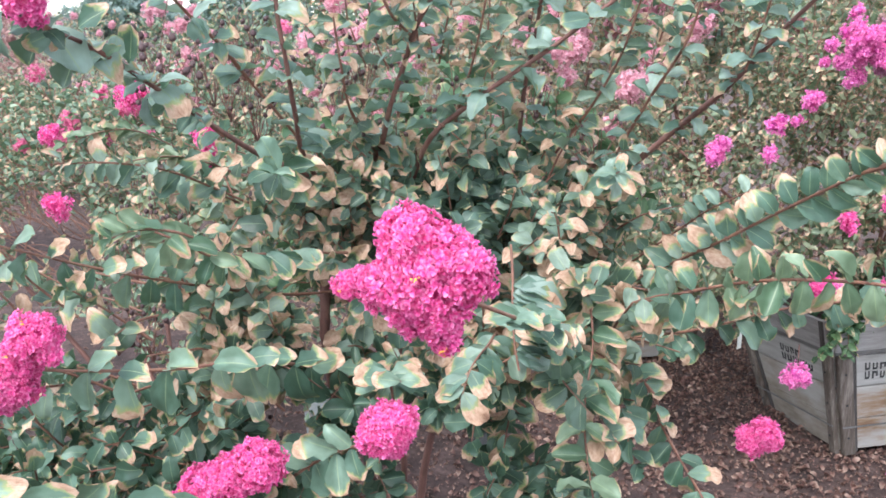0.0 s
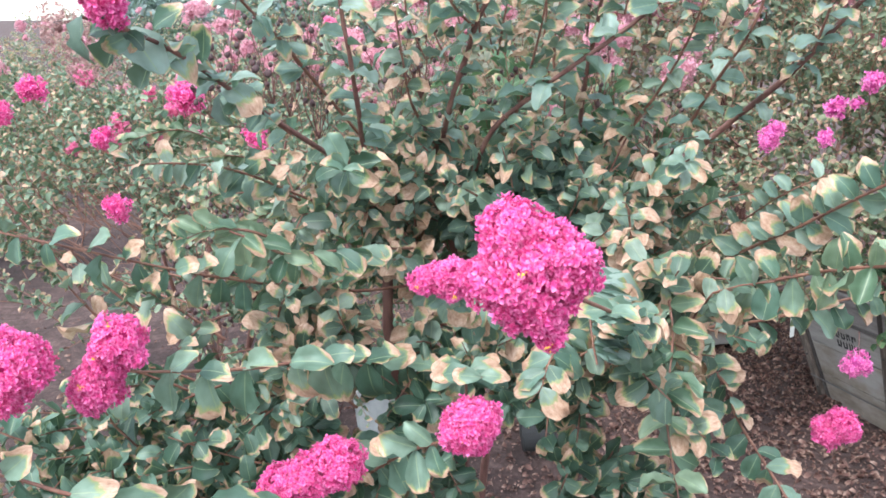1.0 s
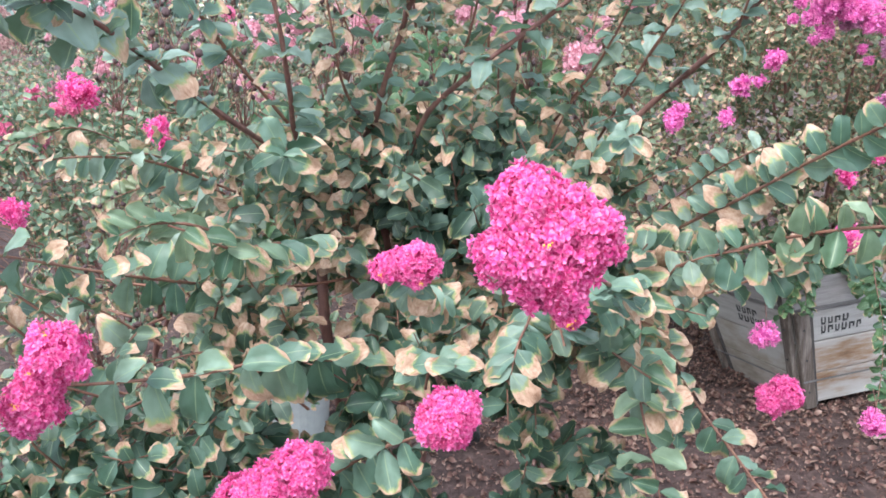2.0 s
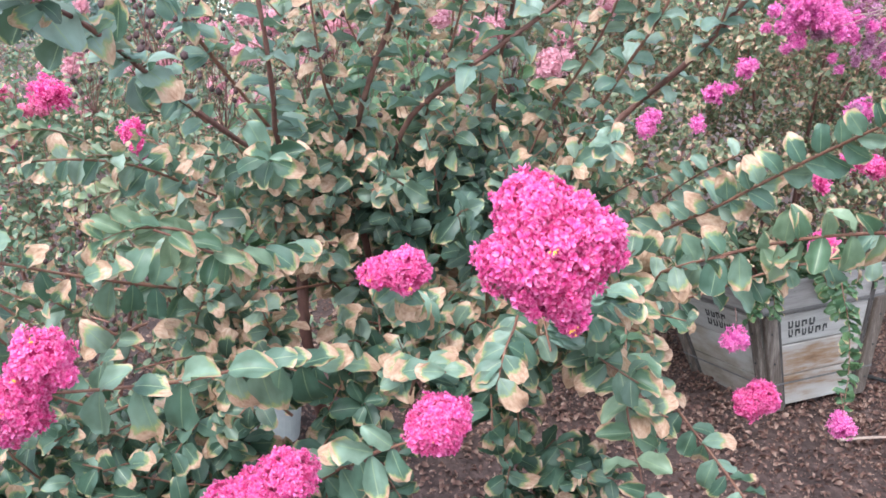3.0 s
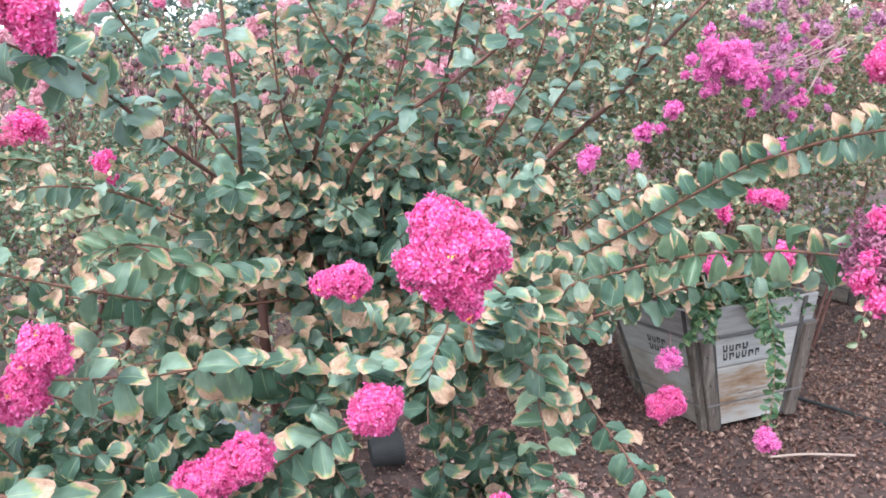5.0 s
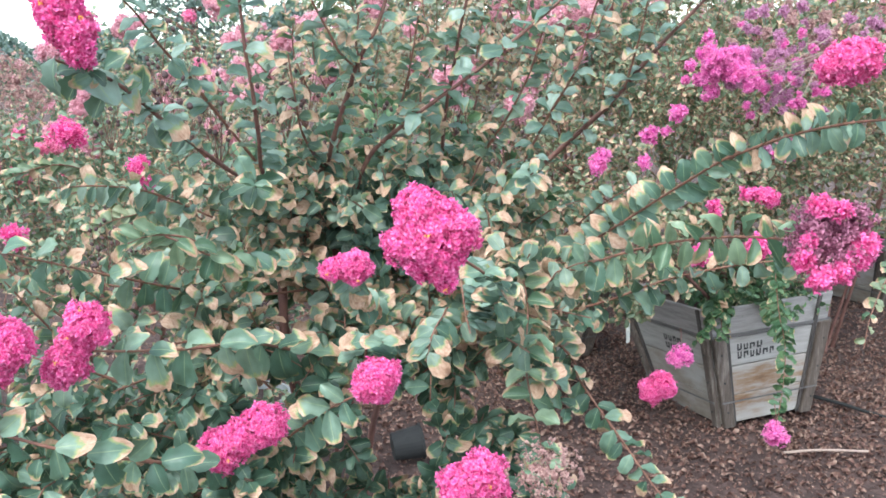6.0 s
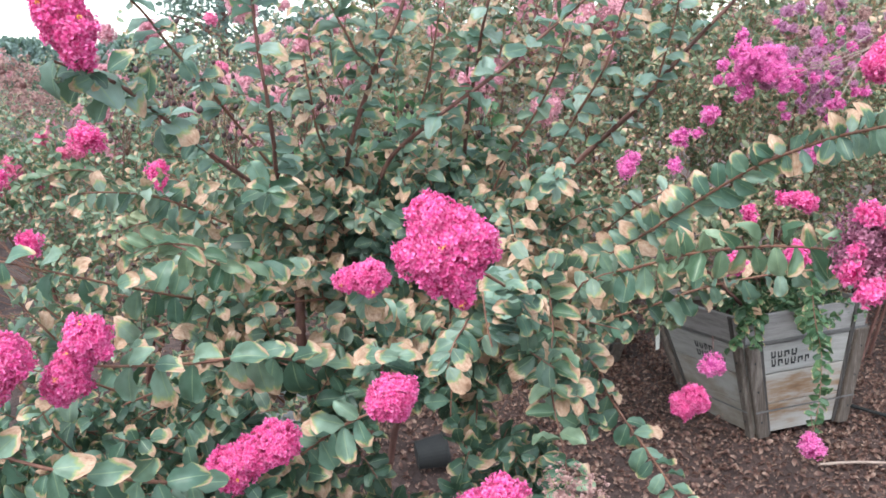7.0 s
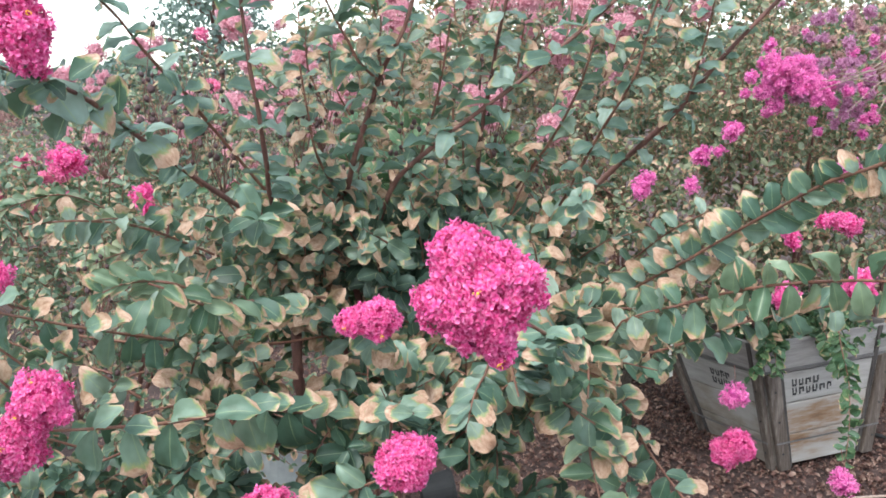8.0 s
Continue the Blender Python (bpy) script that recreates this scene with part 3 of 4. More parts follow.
def shrub(name, label, base, volumes, twigs, each, size, leaf, seed, stems=5, low=False, group="shrubs", reach=(0.12, 0.3), gap=None):
    g = np.random.default_rng(seed)
    sh = thing(name, label, "shrub", group)
    b = Vector(base)
    top = Vector(volumes[0][:3])
    limbs = []
    for k in range(stems):
        v = volumes[k % len(volumes)]
        e = Vector(v[:3]) + Vector((g.uniform(-0.7, 0.7) * v[3], g.uniform(-0.7, 0.7) * v[4], g.uniform(0.1, 0.8) * v[5]))
        foot = b + Vector((g.uniform(-0.06, 0.06), g.uniform(-0.06, 0.06), -0.03))
        mid = foot.lerp(e, 0.5) + Vector((g.normal() * 0.05, g.normal() * 0.05, 0.05))
        limbs.append((spline([foot, mid, e], 10), 0.012, 0.004))
    for line, r0, r1 in limbs:
        part("stem", stem_mesh("stem", [(line, r0, r1)], BARK), sh)
    lines, mats = foliage_mass(g, volumes, twigs, each, size, reach, hub=top - Vector((0, 0, volumes[0][5])))
    part("twig_work", stem_mesh("twig_work", lines, TWIG), sh)["kind"] = "stuff"
    if gap:
        a, b, r = Vector(gap[0]), Vector(gap[1]), gap[2]
        mats = [m for m in mats if (Vector(m[:3, 3]) - a.lerp(b, max(0, min(1, (Vector(m[:3, 3]) - a).dot(b - a) / (b - a).length_squared)))).length > r]
    bases = SMALL_LEAVES if low else LEAVES
    fo = part("foliage", strewn("foliage", bases, g.integers(len(bases), size=len(mats)), mats, leaf), sh)
    fo["kind"] = "stuff"
    return sh


def blossom(sh, at, r, seed, petal=None, stamens=0, far=True, size=0.011, label="", up=-1):
    g = np.random.default_rng(seed)
    shape = [(0, 0, 0, r * 0.72)] + [(g.uniform(-0.6, 0.6) * r, g.uniform(-0.4, 0.4) * r, g.uniform(-0.6, 0.6) * r, r * g.uniform(0.35, 0.55)) for _ in range(3)]
    return cluster(sh, at, shape, petal, size, size * 0.9, seed, stamens, None if r < 0.034 else [Vector(at) + Vector((0, 0.01, 0.06 * up)), Vector(at) + Vector((0.01, 0.06, 0.09 * up))], far, label)


def capsule_mesh():
    """A round seed capsule with a pointed tip, one unit in radius."""
    bm = bmesh.new()
    bmesh.ops.create_icosphere(bm, subdivisions=1, radius=1.0)
    for v in bm.verts:
        v.co.z *= 1.15 + (0.35 if v.co.z > 0.8 else 0)
    me = bpy.data.meshes.new("capsule")
    bm.to_mesh(me)
    bm.free()
    me.materials.append(SEED)
    me.polygons.foreach_set("use_smooth", np.full(len(me.polygons), True))
    return me


CAPSULE = capsule_mesh()


def seed_head(sh, at, g, n=16, spread=0.06):
    """A spent panicle: dark round capsules on thin forked twigs."""
    lines, ends = [], []
    at = Vector(at)
    root = at - Vector((0, -0.02, spread * 1.6))
    for _ in range(n):
        e = at + Vector((g.normal() * spread * 0.5, g.normal() * spread * 0.5, g.normal() * spread * 0.7))
        lines.append((spline([root, root.lerp(e, 0.5) + Vector(g.normal(size=3)) * 0.014, e], 5), 0.0009, 0.0006))
        ends.append((e, g.uniform(0.0036, 0.0058)))
    ob = part("seed_head", stem_mesh("seed_head", lines, BARK), sh, "spent panicle with dark brown seed capsules")
    ob["kind"] = "stuff"
    for e, r in ends:
        c = under(new("capsule", CAPSULE), ob)
        c.matrix_basis = pose(*e, g.uniform(-40, 40), g.uniform(-40, 40), 0) @ Matrix.Diagonal((r, r, r, 1))


# The main shrub, whose arching limbs reach towards the eye.
G = np.random.default_rng(21)
main = thing("crape_myrtle", "crape myrtle with pink panicles and scorched green leaves", "shrub", "shrubs")
HUB = Vector((-0.22, 2.08, 0.0))


def ranked(points, r0, r1, spacing, upper, lower, leaf, tip=None, start=0.1, stop=1.0, loose=1.0, steps=26, sh=None):
    """A limb with two ranks of single leaves; tip: the material of the outer half."""
    line = spline(points, steps)
    ob = part("branch", stem_mesh("branch", [(line, r0, r1)], TWIG), sh or main)
    mats = ranks(line, spacing, upper, lower, G, start, stop, loose)
    half = len(mats) // 2 if tip else len(mats)
    leaf_parts(ob, mats[:half], G, leaf)
    leaf_parts(ob, mats[half:], G, tip or leaf)
    return ob


def limb(points, r0, r1, spacing=0.024, size=0.05, flat=(0, 0, 1), face=(0, -0.85, 0.7), single=True, start=0.04, stop=1.0, angle=68, loose=0.3, lift=0.0, leaf=None, steps=26, sh=None, tip=None):
    line = spline(points, steps)
    ob = part("branch", stem_mesh("branch", [(line, r0, r1)], BARK if r0 > 0.0035 else TWIG), sh or main)
    mats = leafy(line, spacing, size, G, flat, lift, start, stop, angle, face, loose)
    if single:
        half = int(len(mats) * 0.5) if tip else len(mats)
        leaf_parts(ob, mats[:half], G, leaf or LEAF)
        if tip:
            leaf_parts(ob, mats[half:], G, tip)
    else:
        MORE.extend(mats)
    return ob


MORE = []
# upright stems of the crown, from the foot
limb([HUB, (-0.26, 1.98, 0.6), (-0.296, 1.86, 1.05), (-0.303, 1.855, 1.15), (-0.31, 1.9, 1.30)], 0.013, 0.009, 0.03, 0.045, None, single=False, start=0.9, steps=20)
def crown_stem(points, r0, r1, start, spacing=0.037, size=0.056, leaf=None, steps=30):
    """An upright stem with level, arching leaves in two ranks and a few pairs set crosswise."""
    ob = limb(points, r0, r1, spacing * 2.3, size, None, start=start, loose=0.38, angle=72, lift=0.12, leaf=leaf or LEAF_SKY_TEAL, steps=steps)
    leaf_parts(ob, ranks(spline(points, steps), spacing * 1.5, (178, size * 0.92, 70, 0.25), (4, size * 0.92, 70, 0.25), G, start, 1.0, 1.6), G, leaf or LEAF_SKY_TEAL)
    return ob


limb([HUB + Vector((-0.04, 0.06, 0)), (-0.24, 2.15, 0.7), (-0.25, 2.05, 1.15), (-0.30, 1.84, 1.385), (-0.338, 1.62, 1.477), (-0.38, 1.46, 1.561), (-0.397, 1.30, 1.632), (-0.411, 1.22, 1.659)], 0.0060, 0.0022, 0.024, 0.047, (0.6, -0.35, 0.75), start=0.835, face=(0.2, -0.75, 0.6), loose=0.4, leaf=LEAF_SKY_TEAL, steps=44)
crown_stem([HUB + Vector((0.03, 0, 0)), (-0.19, 2.08, 0.7), (-0.20, 2.04, 1.15), (-0.235, 1.95, 1.39), (-0.203, 1.88, 1.467), (-0.176, 1.82, 1.54), (-0.145, 1.78, 1.612), (-0.121, 1.74, 1.669), (-0.081, 1.7, 1.732), (-0.054, 1.68, 1.811), (-0.03, 1.67, 1.88)], 0.0075, 0.0024, 0.70, steps=40)
crown_stem([(-0.25, 1.98, 1.25), (-0.314, 1.8, 1.433), (-0.304, 1.7, 1.53), (-0.299, 1.64, 1.622), (-0.302, 1.62, 1.675), (-0.304, 1.6, 1.76), (-0.298, 1.58, 1.803), (-0.295, 1.57, 1.88)], 0.0045, 0.0024, 0.40)
crown_stem([(-0.129, 1.74, 1.657), (-0.154, 1.72, 1.684), (-0.168, 1.7, 1.716), (-0.182, 1.68, 1.746), (-0.2, 1.65, 1.791), (-0.22, 1.62, 1.85)], 0.0026, 0.0016, 0.15, 0.04, 0.06)
crown_stem([(-0.34, 1.88, 1.45), (-0.403, 1.72, 1.599), (-0.41, 1.65, 1.641), (-0.426, 1.6, 1.675), (-0.435, 1.55, 1.706), (-0.445, 1.5, 1.743), (-0.47, 1.45, 1.784), (-0.50, 1.40, 1.83)], 0.0032, 0.0016, 0.35, 0.032, 0.05)
crown_stem([(0.02, 2.1, 1.30), (0.037, 1.98, 1.538), (0.057, 1.9, 1.657), (0.067, 1.85, 1.721), (0.085, 1.8, 1.801), (0.10, 1.78, 1.87)], 0.0046, 0.0024, 0.3, 0.042, 0.055)
crown_stem([(-0.17, 1.93, 1.33), (-0.12, 1.85, 1.47), (-0.05, 1.80, 1.54), (0.029, 1.76, 1.60), (0.085, 1.74, 1.64), (0.16, 1.72, 1.70), (0.26, 1.7, 1.785), (0.30, 1.69, 1.82)], 0.0048, 0.0026, 0.30, 0.042, 0.058)
crown_stem([HUB + Vector((0.04, 0.08, 0)), (-0.15, 2.22, 0.75), (0.099, 2.2, 1.234), (0.291, 2.18, 1.437), (0.401, 2.05, 1.57), (0.49, 2.0, 1.69), (0.60, 1.94, 1.82)], 0.010, 0.0034, 0.66, 0.062, 0.06, steps=36)
crown_stem([(0.20, 2.1, 1.40), (0.26, 1.98, 1.55), (0.308, 1.9, 1.656), (0.33, 1.86, 1.76), (0.35, 1.82, 1.83)], 0.0032, 0.0018, 0.1, 0.038, 0.048)
crown_stem([(0.43, 2.02, 1.61), (0.44, 1.98, 1.68), (0.45, 1.95, 1.75), (0.455, 1.93, 1.82)], 0.0026, 0.0016, 0.1, 0.034, 0.05)
crown_stem([(0.10, 1.95, 1.45), (0.16, 1.86, 1.55), (0.20, 1.80, 1.64), (0.22, 1.76, 1.72)], 0.0028, 0.0016, 0.1, 0.034, 0.046, LEAF_CROWN)
crown_stem([(-0.10, 1.95, 1.45), (-0.06, 1.86, 1.55), (-0.03, 1.80, 1.65), (-0.01, 1.76, 1.75)], 0.0028, 0.0016, 0.1, 0.034, 0.046, LEAF_CROWN)
crown_stem([(-0.22, 1.90, 1.45), (-0.24, 1.80, 1.53), (-0.245, 1.76, 1.60), (-0.25, 1.73, 1.68)], 0.0028, 0.0016, 0.1, 0.034, 0.046, LEAF_CROWN)
# long limb to the spent panicle
ranked([(0.03, 1.80, 1.12), (0.124, 1.62, 1.225), (0.197, 1.56, 1.288), (0.336, 1.42, 1.38), (0.425, 1.28, 1.429), (0.489, 1.18, 1.445), (0.51, 1.15, 1.447)], 0.0027, 0.0015, 0.030, (112, 0.045, 40, 0.35), (-88, 0.052, 15, 0.2), LEAF_LIMB, LEAF_SCORCHED, start=0.2, loose=1.8)
# arching limb above it
ranked([(0.22, 1.95, 1.2), (0.341, 1.85, 1.304), (0.366, 1.75, 1.351), (0.435, 1.62, 1.439), (0.482, 1.48, 1.513), (0.500, 1.42, 1.537)], 0.0028, 0.0020, 0.036, (118, 0.047, 15, 0.1), (-25, 0.05, -5, 0.2), LEAF_PALE, LEAF_LIMB, start=0.2, loose=1.3)
ranked([(0.25, 2.00, 1.24), (0.33, 1.93, 1.33), (0.37, 1.86, 1.385), (0.42, 1.80, 1.43)], 0.0022, 0.0014, 0.04, (122, 0.036, 15, 0.1), (-40, 0.036, 10, 0.2), LEAF_PALE, start=0.2, loose=1.3)
ranked([(0.482, 1.48, 1.513), (0.516, 1.35, 1.557), (0.534, 1.25, 1.581), (0.553, 1.16, 1.597), (0.58, 1.08, 1.605)], 0.0024, 0.0015, 0.02, (95, 0.032, 55, 0.5), (-70, 0.036, 40, 0.4), LEAF_PALE, LEAF_LIMB, start=0.15, loose=1.7)
# low limb to the twin panicle
ranked([(-0.13, 1.80, 1.08), (-0.215, 1.6, 1.15), (-0.27, 1.40, 1.235), (-0.335, 1.29, 1.262), (-0.415, 1.20, 1.290), (-0.435, 1.17, 1.305)], 0.003, 0.0016, 0.058, (32, 0.057, 50, 0.35), (-90, 0.069, 10, 0.15), LEAF_LIMB, start=0.14, stop=0.97, loose=0.6)
# middle limb
ranked([(-0.25, 1.85, 1.2), (-0.329, 1.72, 1.225), (-0.43, 1.61, 1.265), (-0.493, 1.45, 1.33), (-0.587, 1.35, 1.385), (-0.68, 1.30, 1.42)], 0.0028, 0.0014, 0.05, (60, 0.05, 55, 0.4), (-95, 0.05, 10, 0.15), LEAF_LIMB, start=0.22, loose=1.5)
# lowest limb
ranked([(-0.2, 1.6, 0.98), (-0.314, 1.3, 1.08), (-0.404, 1.1, 1.189), (-0.477, 1.05, 1.236), (-0.54, 1.02, 1.27)], 0.003, 0.0016, 0.06, (25, 0.052, 30, 0.2), (-75, 0.055, 12, 0.2), LEAF_LIMB, start=0.12, loose=1.4)
limb([(-0.18, 1.65, 0.9), (-0.23, 1.48, 1.0), (-0.25, 1.38, 1.07), (-0.26, 1.31, 1.11)], 0.0025, 0.0016, 0.03, 0.056, (1, 0, 0), start=0.1, face=(0, -0.8, 0.6))
limb([(0.20, 1.95, 1.10), (0.36, 1.85, 1.17), (0.48, 1.80, 1.232), (0.585, 1.75, 1.272), (0.68, 1.70, 1.297), (0.75, 1.68, 1.295)], 0.0026, 0.0014, 0.032, 0.056, (0.1, -0.1, 1), start=0.2, loose=0.3, tip=LEAF_PALE)
limb([(-0.42, 1.80, 1.36), (-0.50, 1.68, 1.43), (-0.56, 1.60, 1.455), (-0.62, 1.54, 1.46)], 0.0024, 0.0014, 0.018, 0.05, (0.5, 0, 0.8), start=0.2, loose=0.35, leaf=LEAF_PALE)
# drooping scorched shoot
ranked([(0.10, 1.7, 1.25), (0.150, 1.56, 1.345), (0.172, 1.45, 1.29), (0.166, 1.39, 1.20), (0.185, 1.35, 1.10), (0.20, 1.33, 1.01)], 0.0022, 0.0010, 0.030, (186, 0.045, 55, 0.35), (-6, 0.048, 60, 0.35), LEAF_SCORCHED, start=0.3, loose=1.5)
ranked([(0.05, 1.62, 1.36), (0.062, 1.50, 1.345), (0.066, 1.46, 1.315), (0.072, 1.44, 1.275), (0.080, 1.43, 1.24)], 0.0022, 0.0014, 0.0125, (8, 0.068, 58, 0.12), (-12, 0.066, 55, 0.2), LEAF_SKY_TEAL, start=0.55, loose=0.35)
ranked([(0.05, 1.66, 1.10), (0.045, 1.52, 1.25), (0.035, 1.45, 1.262), (0.02, 1.40, 1.25), (0.01, 1.38, 1.21)], 0.0022, 0.0012, 0.024, (205, 0.045, 40, 0.3), (-60, 0.055, 20, 0.3), LEAF_PALE, start=0.4, loose=1.2)
limb([(0.20, 1.80, 1.15), (0.288, 1.75, 1.092), (0.304, 1.7, 1.053), (0.363, 1.6, 0.984), (0.40, 1.5, 0.945), (0.43, 1.44, 0.92)], 0.0028, 0.0014, 0.028, 0.048, (0.7, 0, 0.7), start=0.15, face=(0, -0.8, 0.6))
# shoot with the round panicle
ranked([(-0.255, 1.55, 0.97), (-0.255, 1.45, 1.023), (-0.165, 1.36, 1.125), (-0.103, 1.29, 1.185), (-0.062, 1.26, 1.212)], 0.0026, 0.0016, 0.046, (152, 0.052, 35, 0.2), (-62, 0.052, 20, 0.2), LEAF_LIMB, start=0.25, stop=0.9, loose=1.2)
ranked([(-0.10, 1.50, 1.15), (-0.085, 1.40, 1.225), (-0.07, 1.33, 1.262), (-0.05, 1.29, 1.272)], 0.0022, 0.0014, 0.024, (176, 0.05, 45, 0.2), (8, 0.046, 55, 0.2), LEAF_LIMB, start=0.45, loose=0.8)
ranked([(-0.075, 1.62, 1.20), (-0.10, 1.46, 1.31), (-0.105, 1.38, 1.345), (-0.10, 1.36, 1.352)], 0.0022, 0.0014, 0.022, (215, 0.044, 20, 0.2), (-68, 0.05, 15, 0.2), LEAF_LIMB, LEAF_PALE, start=0.4, loose=1.1)
# shoots behind the large panicle and the pair beside it
limb([(0.10, 1.70, 1.14), (0.12, 1.34, 1.33), (0.095, 1.15, 1.405), (0.05, 1.03, 1.462)], 0.0028, 0.0018, 0.016, 0.042, (1, 0, -0.2), start=0.3, stop=0.86, face=(0.2, -0.8, 0.5), loose=0.2)
limb([(-0.05, 1.8, 1.1), (-0.09, 1.6, 1.24), (-0.11, 1.42, 1.33)], 0.0025, 0.0016, 0.03, 0.05, (1, 0, 0), start=0.2, face=(0, -0.7, 0.6))
# tip over the upper limb
limb([(-0.411, 1.22, 1.659), (-0.414, 1.2, 1.675), (-0.416, 1.18, 1.69)], 0.003, 0.002, 0.02, 0.036, (0.8, 0, -0.5), start=0.0, face=(0, -0.8, 0.5), leaf=LEAF_SHADED)
tip_branch = part("branch", stem_mesh("branch", [(spline([(-0.36, 1.545, 1.512), (-0.395, 1.40, 1.60), (-0.425, 1.26, 1.652), (-0.447, 1.20, 1.672)], 14), 0.0026, 0.0018)], TWIG), main)
# Hanging leaves take the darker green, which holds their underside shade.
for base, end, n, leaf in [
    ((-0.445, 1.20, 1.674), (-0.457, 1.19, 1.628), (-0.5, -0.8, -0.35), LEAF_SHADED), ((-0.428, 1.25, 1.664), (-0.455, 1.24, 1.618), (-0.4, -0.9, -0.35), LEAF_SHADED),
    ((-0.414, 1.28, 1.633), (-0.437, 1.27, 1.594), (-0.3, -0.9, -0.35), LEAF_SHADED), ((-0.440, 1.27, 1.660), (-0.388, 1.24, 1.625), (0.1, -0.5, 0.9), LEAF_SKY_TEAL),
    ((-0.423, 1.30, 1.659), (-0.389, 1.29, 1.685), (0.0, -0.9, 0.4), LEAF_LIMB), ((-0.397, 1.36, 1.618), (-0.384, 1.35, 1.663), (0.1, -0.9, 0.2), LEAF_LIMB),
    ((-0.380, 1.38, 1.595), (-0.416, 1.35, 1.622), (0.1, -0.5, 0.9), LEAF_SKY_TEAL), ((-0.401, 1.42, 1.591), (-0.343, 1.39, 1.577), (0.1, -0.5, 0.9), LEAF_SKY_TEAL),
    ((-0.398, 1.40, 1.579), (-0.384, 1.38, 1.542), (-0.4, -0.9, -0.2), LEAF_SHADED), ((-0.423, 1.32, 1.644), (-0.384, 1.29, 1.624), (0.1, -0.5, 0.9), LEAF_SKY_TEAL),
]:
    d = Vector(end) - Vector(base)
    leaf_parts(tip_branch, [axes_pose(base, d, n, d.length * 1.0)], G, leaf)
# tufts along the crown's face
limb([(-0.30, 1.70, 1.42), (-0.29, 1.60, 1.455), (-0.275, 1.52, 1.465)], 0.0024, 0.0014, 0.016, 0.056, None, start=0.3, loose=0.5)
limb([(0.20, 1.90, 1.40), (0.20, 1.80, 1.44), (0.205, 1.73, 1.46)], 0.0024, 0.0014, 0.016, 0.052, None, start=0.3, loose=0.5, leaf=LEAF_PALE)
ranked([(-0.22, 1.70, 1.31), (-0.275, 1.52, 1.352), (-0.318, 1.405, 1.374), (-0.345, 1.38, 1.395), (-0.375, 1.355, 1.415)], 0.0024, 0.0014, 0.026, (-14, 0.048, 45, 0.25), (-92, 0.048, 10, 0.15), LEAF_LIMB, LEAF_SCORCHED, start=0.35, loose=1.1)
# pale scorched tuft
ranked([(-0.33, 1.42, 1.385), (-0.36, 1.38, 1.41), (-0.40, 1.36, 1.415), (-0.43, 1.35, 1.405)], 0.0020, 0.0012, 0.022, (150, 0.042, 35, 0.2), (205, 0.042, 30, 0.2), LEAF_SCORCHED, start=0.2, loose=1.3)

lines, mats = foliage_mass(G, [(-0.16, 1.95, 1.31, 0.38, 0.24, 0.16), (-0.34, 1.65, 1.07, 0.22, 0.2, 0.15), (-0.03, 1.8, 1.12, 0.20, 0.18, 0.12), (0.16, 1.6, 1.20, 0.10, 0.15, 0.16), (0.10, 1.7, 0.88, 0.12, 0.15, 0.12), (-0.5, 1.55, 1.2, 0.14, 0.16, 0.10), (-0.35, 1.5, 0.95, 0.2, 0.15, 0.10), (0.0, 2.15, 1.22, 0.24, 0.14, 0.2), (-0.66, 1.6, 0.92, 0.2, 0.2, 0.13), (-0.10, 1.8, 0.74, 0.15, 0.12, 0.12)], 605, 11, 0.046, (0.07, 0.19), (-0.05, 2.2, 0.95))
more = foliage_mass(G, [(-0.12, 1.98, 1.60, 0.42, 0.22, 0.15), (0.26, 2.1, 1.66, 0.16, 0.18, 0.12)], 32, 10, 0.044, (0.1, 0.24), (-0.05, 2.1, 1.1), 0.4)
lines, mats = lines + more[0], mats + more[1]
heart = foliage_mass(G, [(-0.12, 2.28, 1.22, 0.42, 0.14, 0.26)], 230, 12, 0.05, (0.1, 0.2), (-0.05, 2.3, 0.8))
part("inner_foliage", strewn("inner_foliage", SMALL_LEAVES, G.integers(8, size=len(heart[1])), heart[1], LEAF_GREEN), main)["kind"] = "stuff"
mats += MORE


def in_gap(p):
    """The openings in the foliage: at the trunk, at the stem beside it, and over the soil."""
    for a, b, r in ((Vector((-0.285, 1.86, 1.10)), Vector((-0.215, 1.45, 1.23)), 0.05), (Vector((-0.05, 1.9, 1.20)), Vector((-0.04, 1.55, 1.30)), 0.03), (Vector((0.13, 1.75, 1.02)), Vector((0.09, 1.40, 1.16)), 0.06), (Vector((-0.66, 1.9, 1.12)), Vector((-0.5, 1.5, 1.22)), 0.10), (Vector((-0.34, 1.75, 1.0)), Vector((-0.26, 1.45, 1.12)), 0.05)):
        f = max(0.0, min(1.0, (p - a).dot(b - a) / (b - a).length_squared))
        if (p - a.lerp(b, f)).length < r:
            return True
    return False


mats = [m for m in mats if not in_gap(Vector(m[:3, 3]))]
# Leaves of the dense heart: their shade is put in as a darker green.
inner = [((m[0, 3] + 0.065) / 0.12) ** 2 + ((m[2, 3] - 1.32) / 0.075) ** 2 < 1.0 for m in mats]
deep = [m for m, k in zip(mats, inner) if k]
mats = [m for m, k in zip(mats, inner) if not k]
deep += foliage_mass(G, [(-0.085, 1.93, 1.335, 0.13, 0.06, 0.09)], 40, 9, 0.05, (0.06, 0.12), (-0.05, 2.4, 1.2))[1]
lines = [q for q in lines if not in_gap(q[0][2])]
part("twig_work", stem_mesh("twig_work", lines + heart[0], TWIG), main)["kind"] = "stuff"
# Below 1.15 m a darker green carries the crown's shade; fewer scorched rims.
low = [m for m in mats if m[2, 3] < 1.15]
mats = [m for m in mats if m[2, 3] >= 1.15]
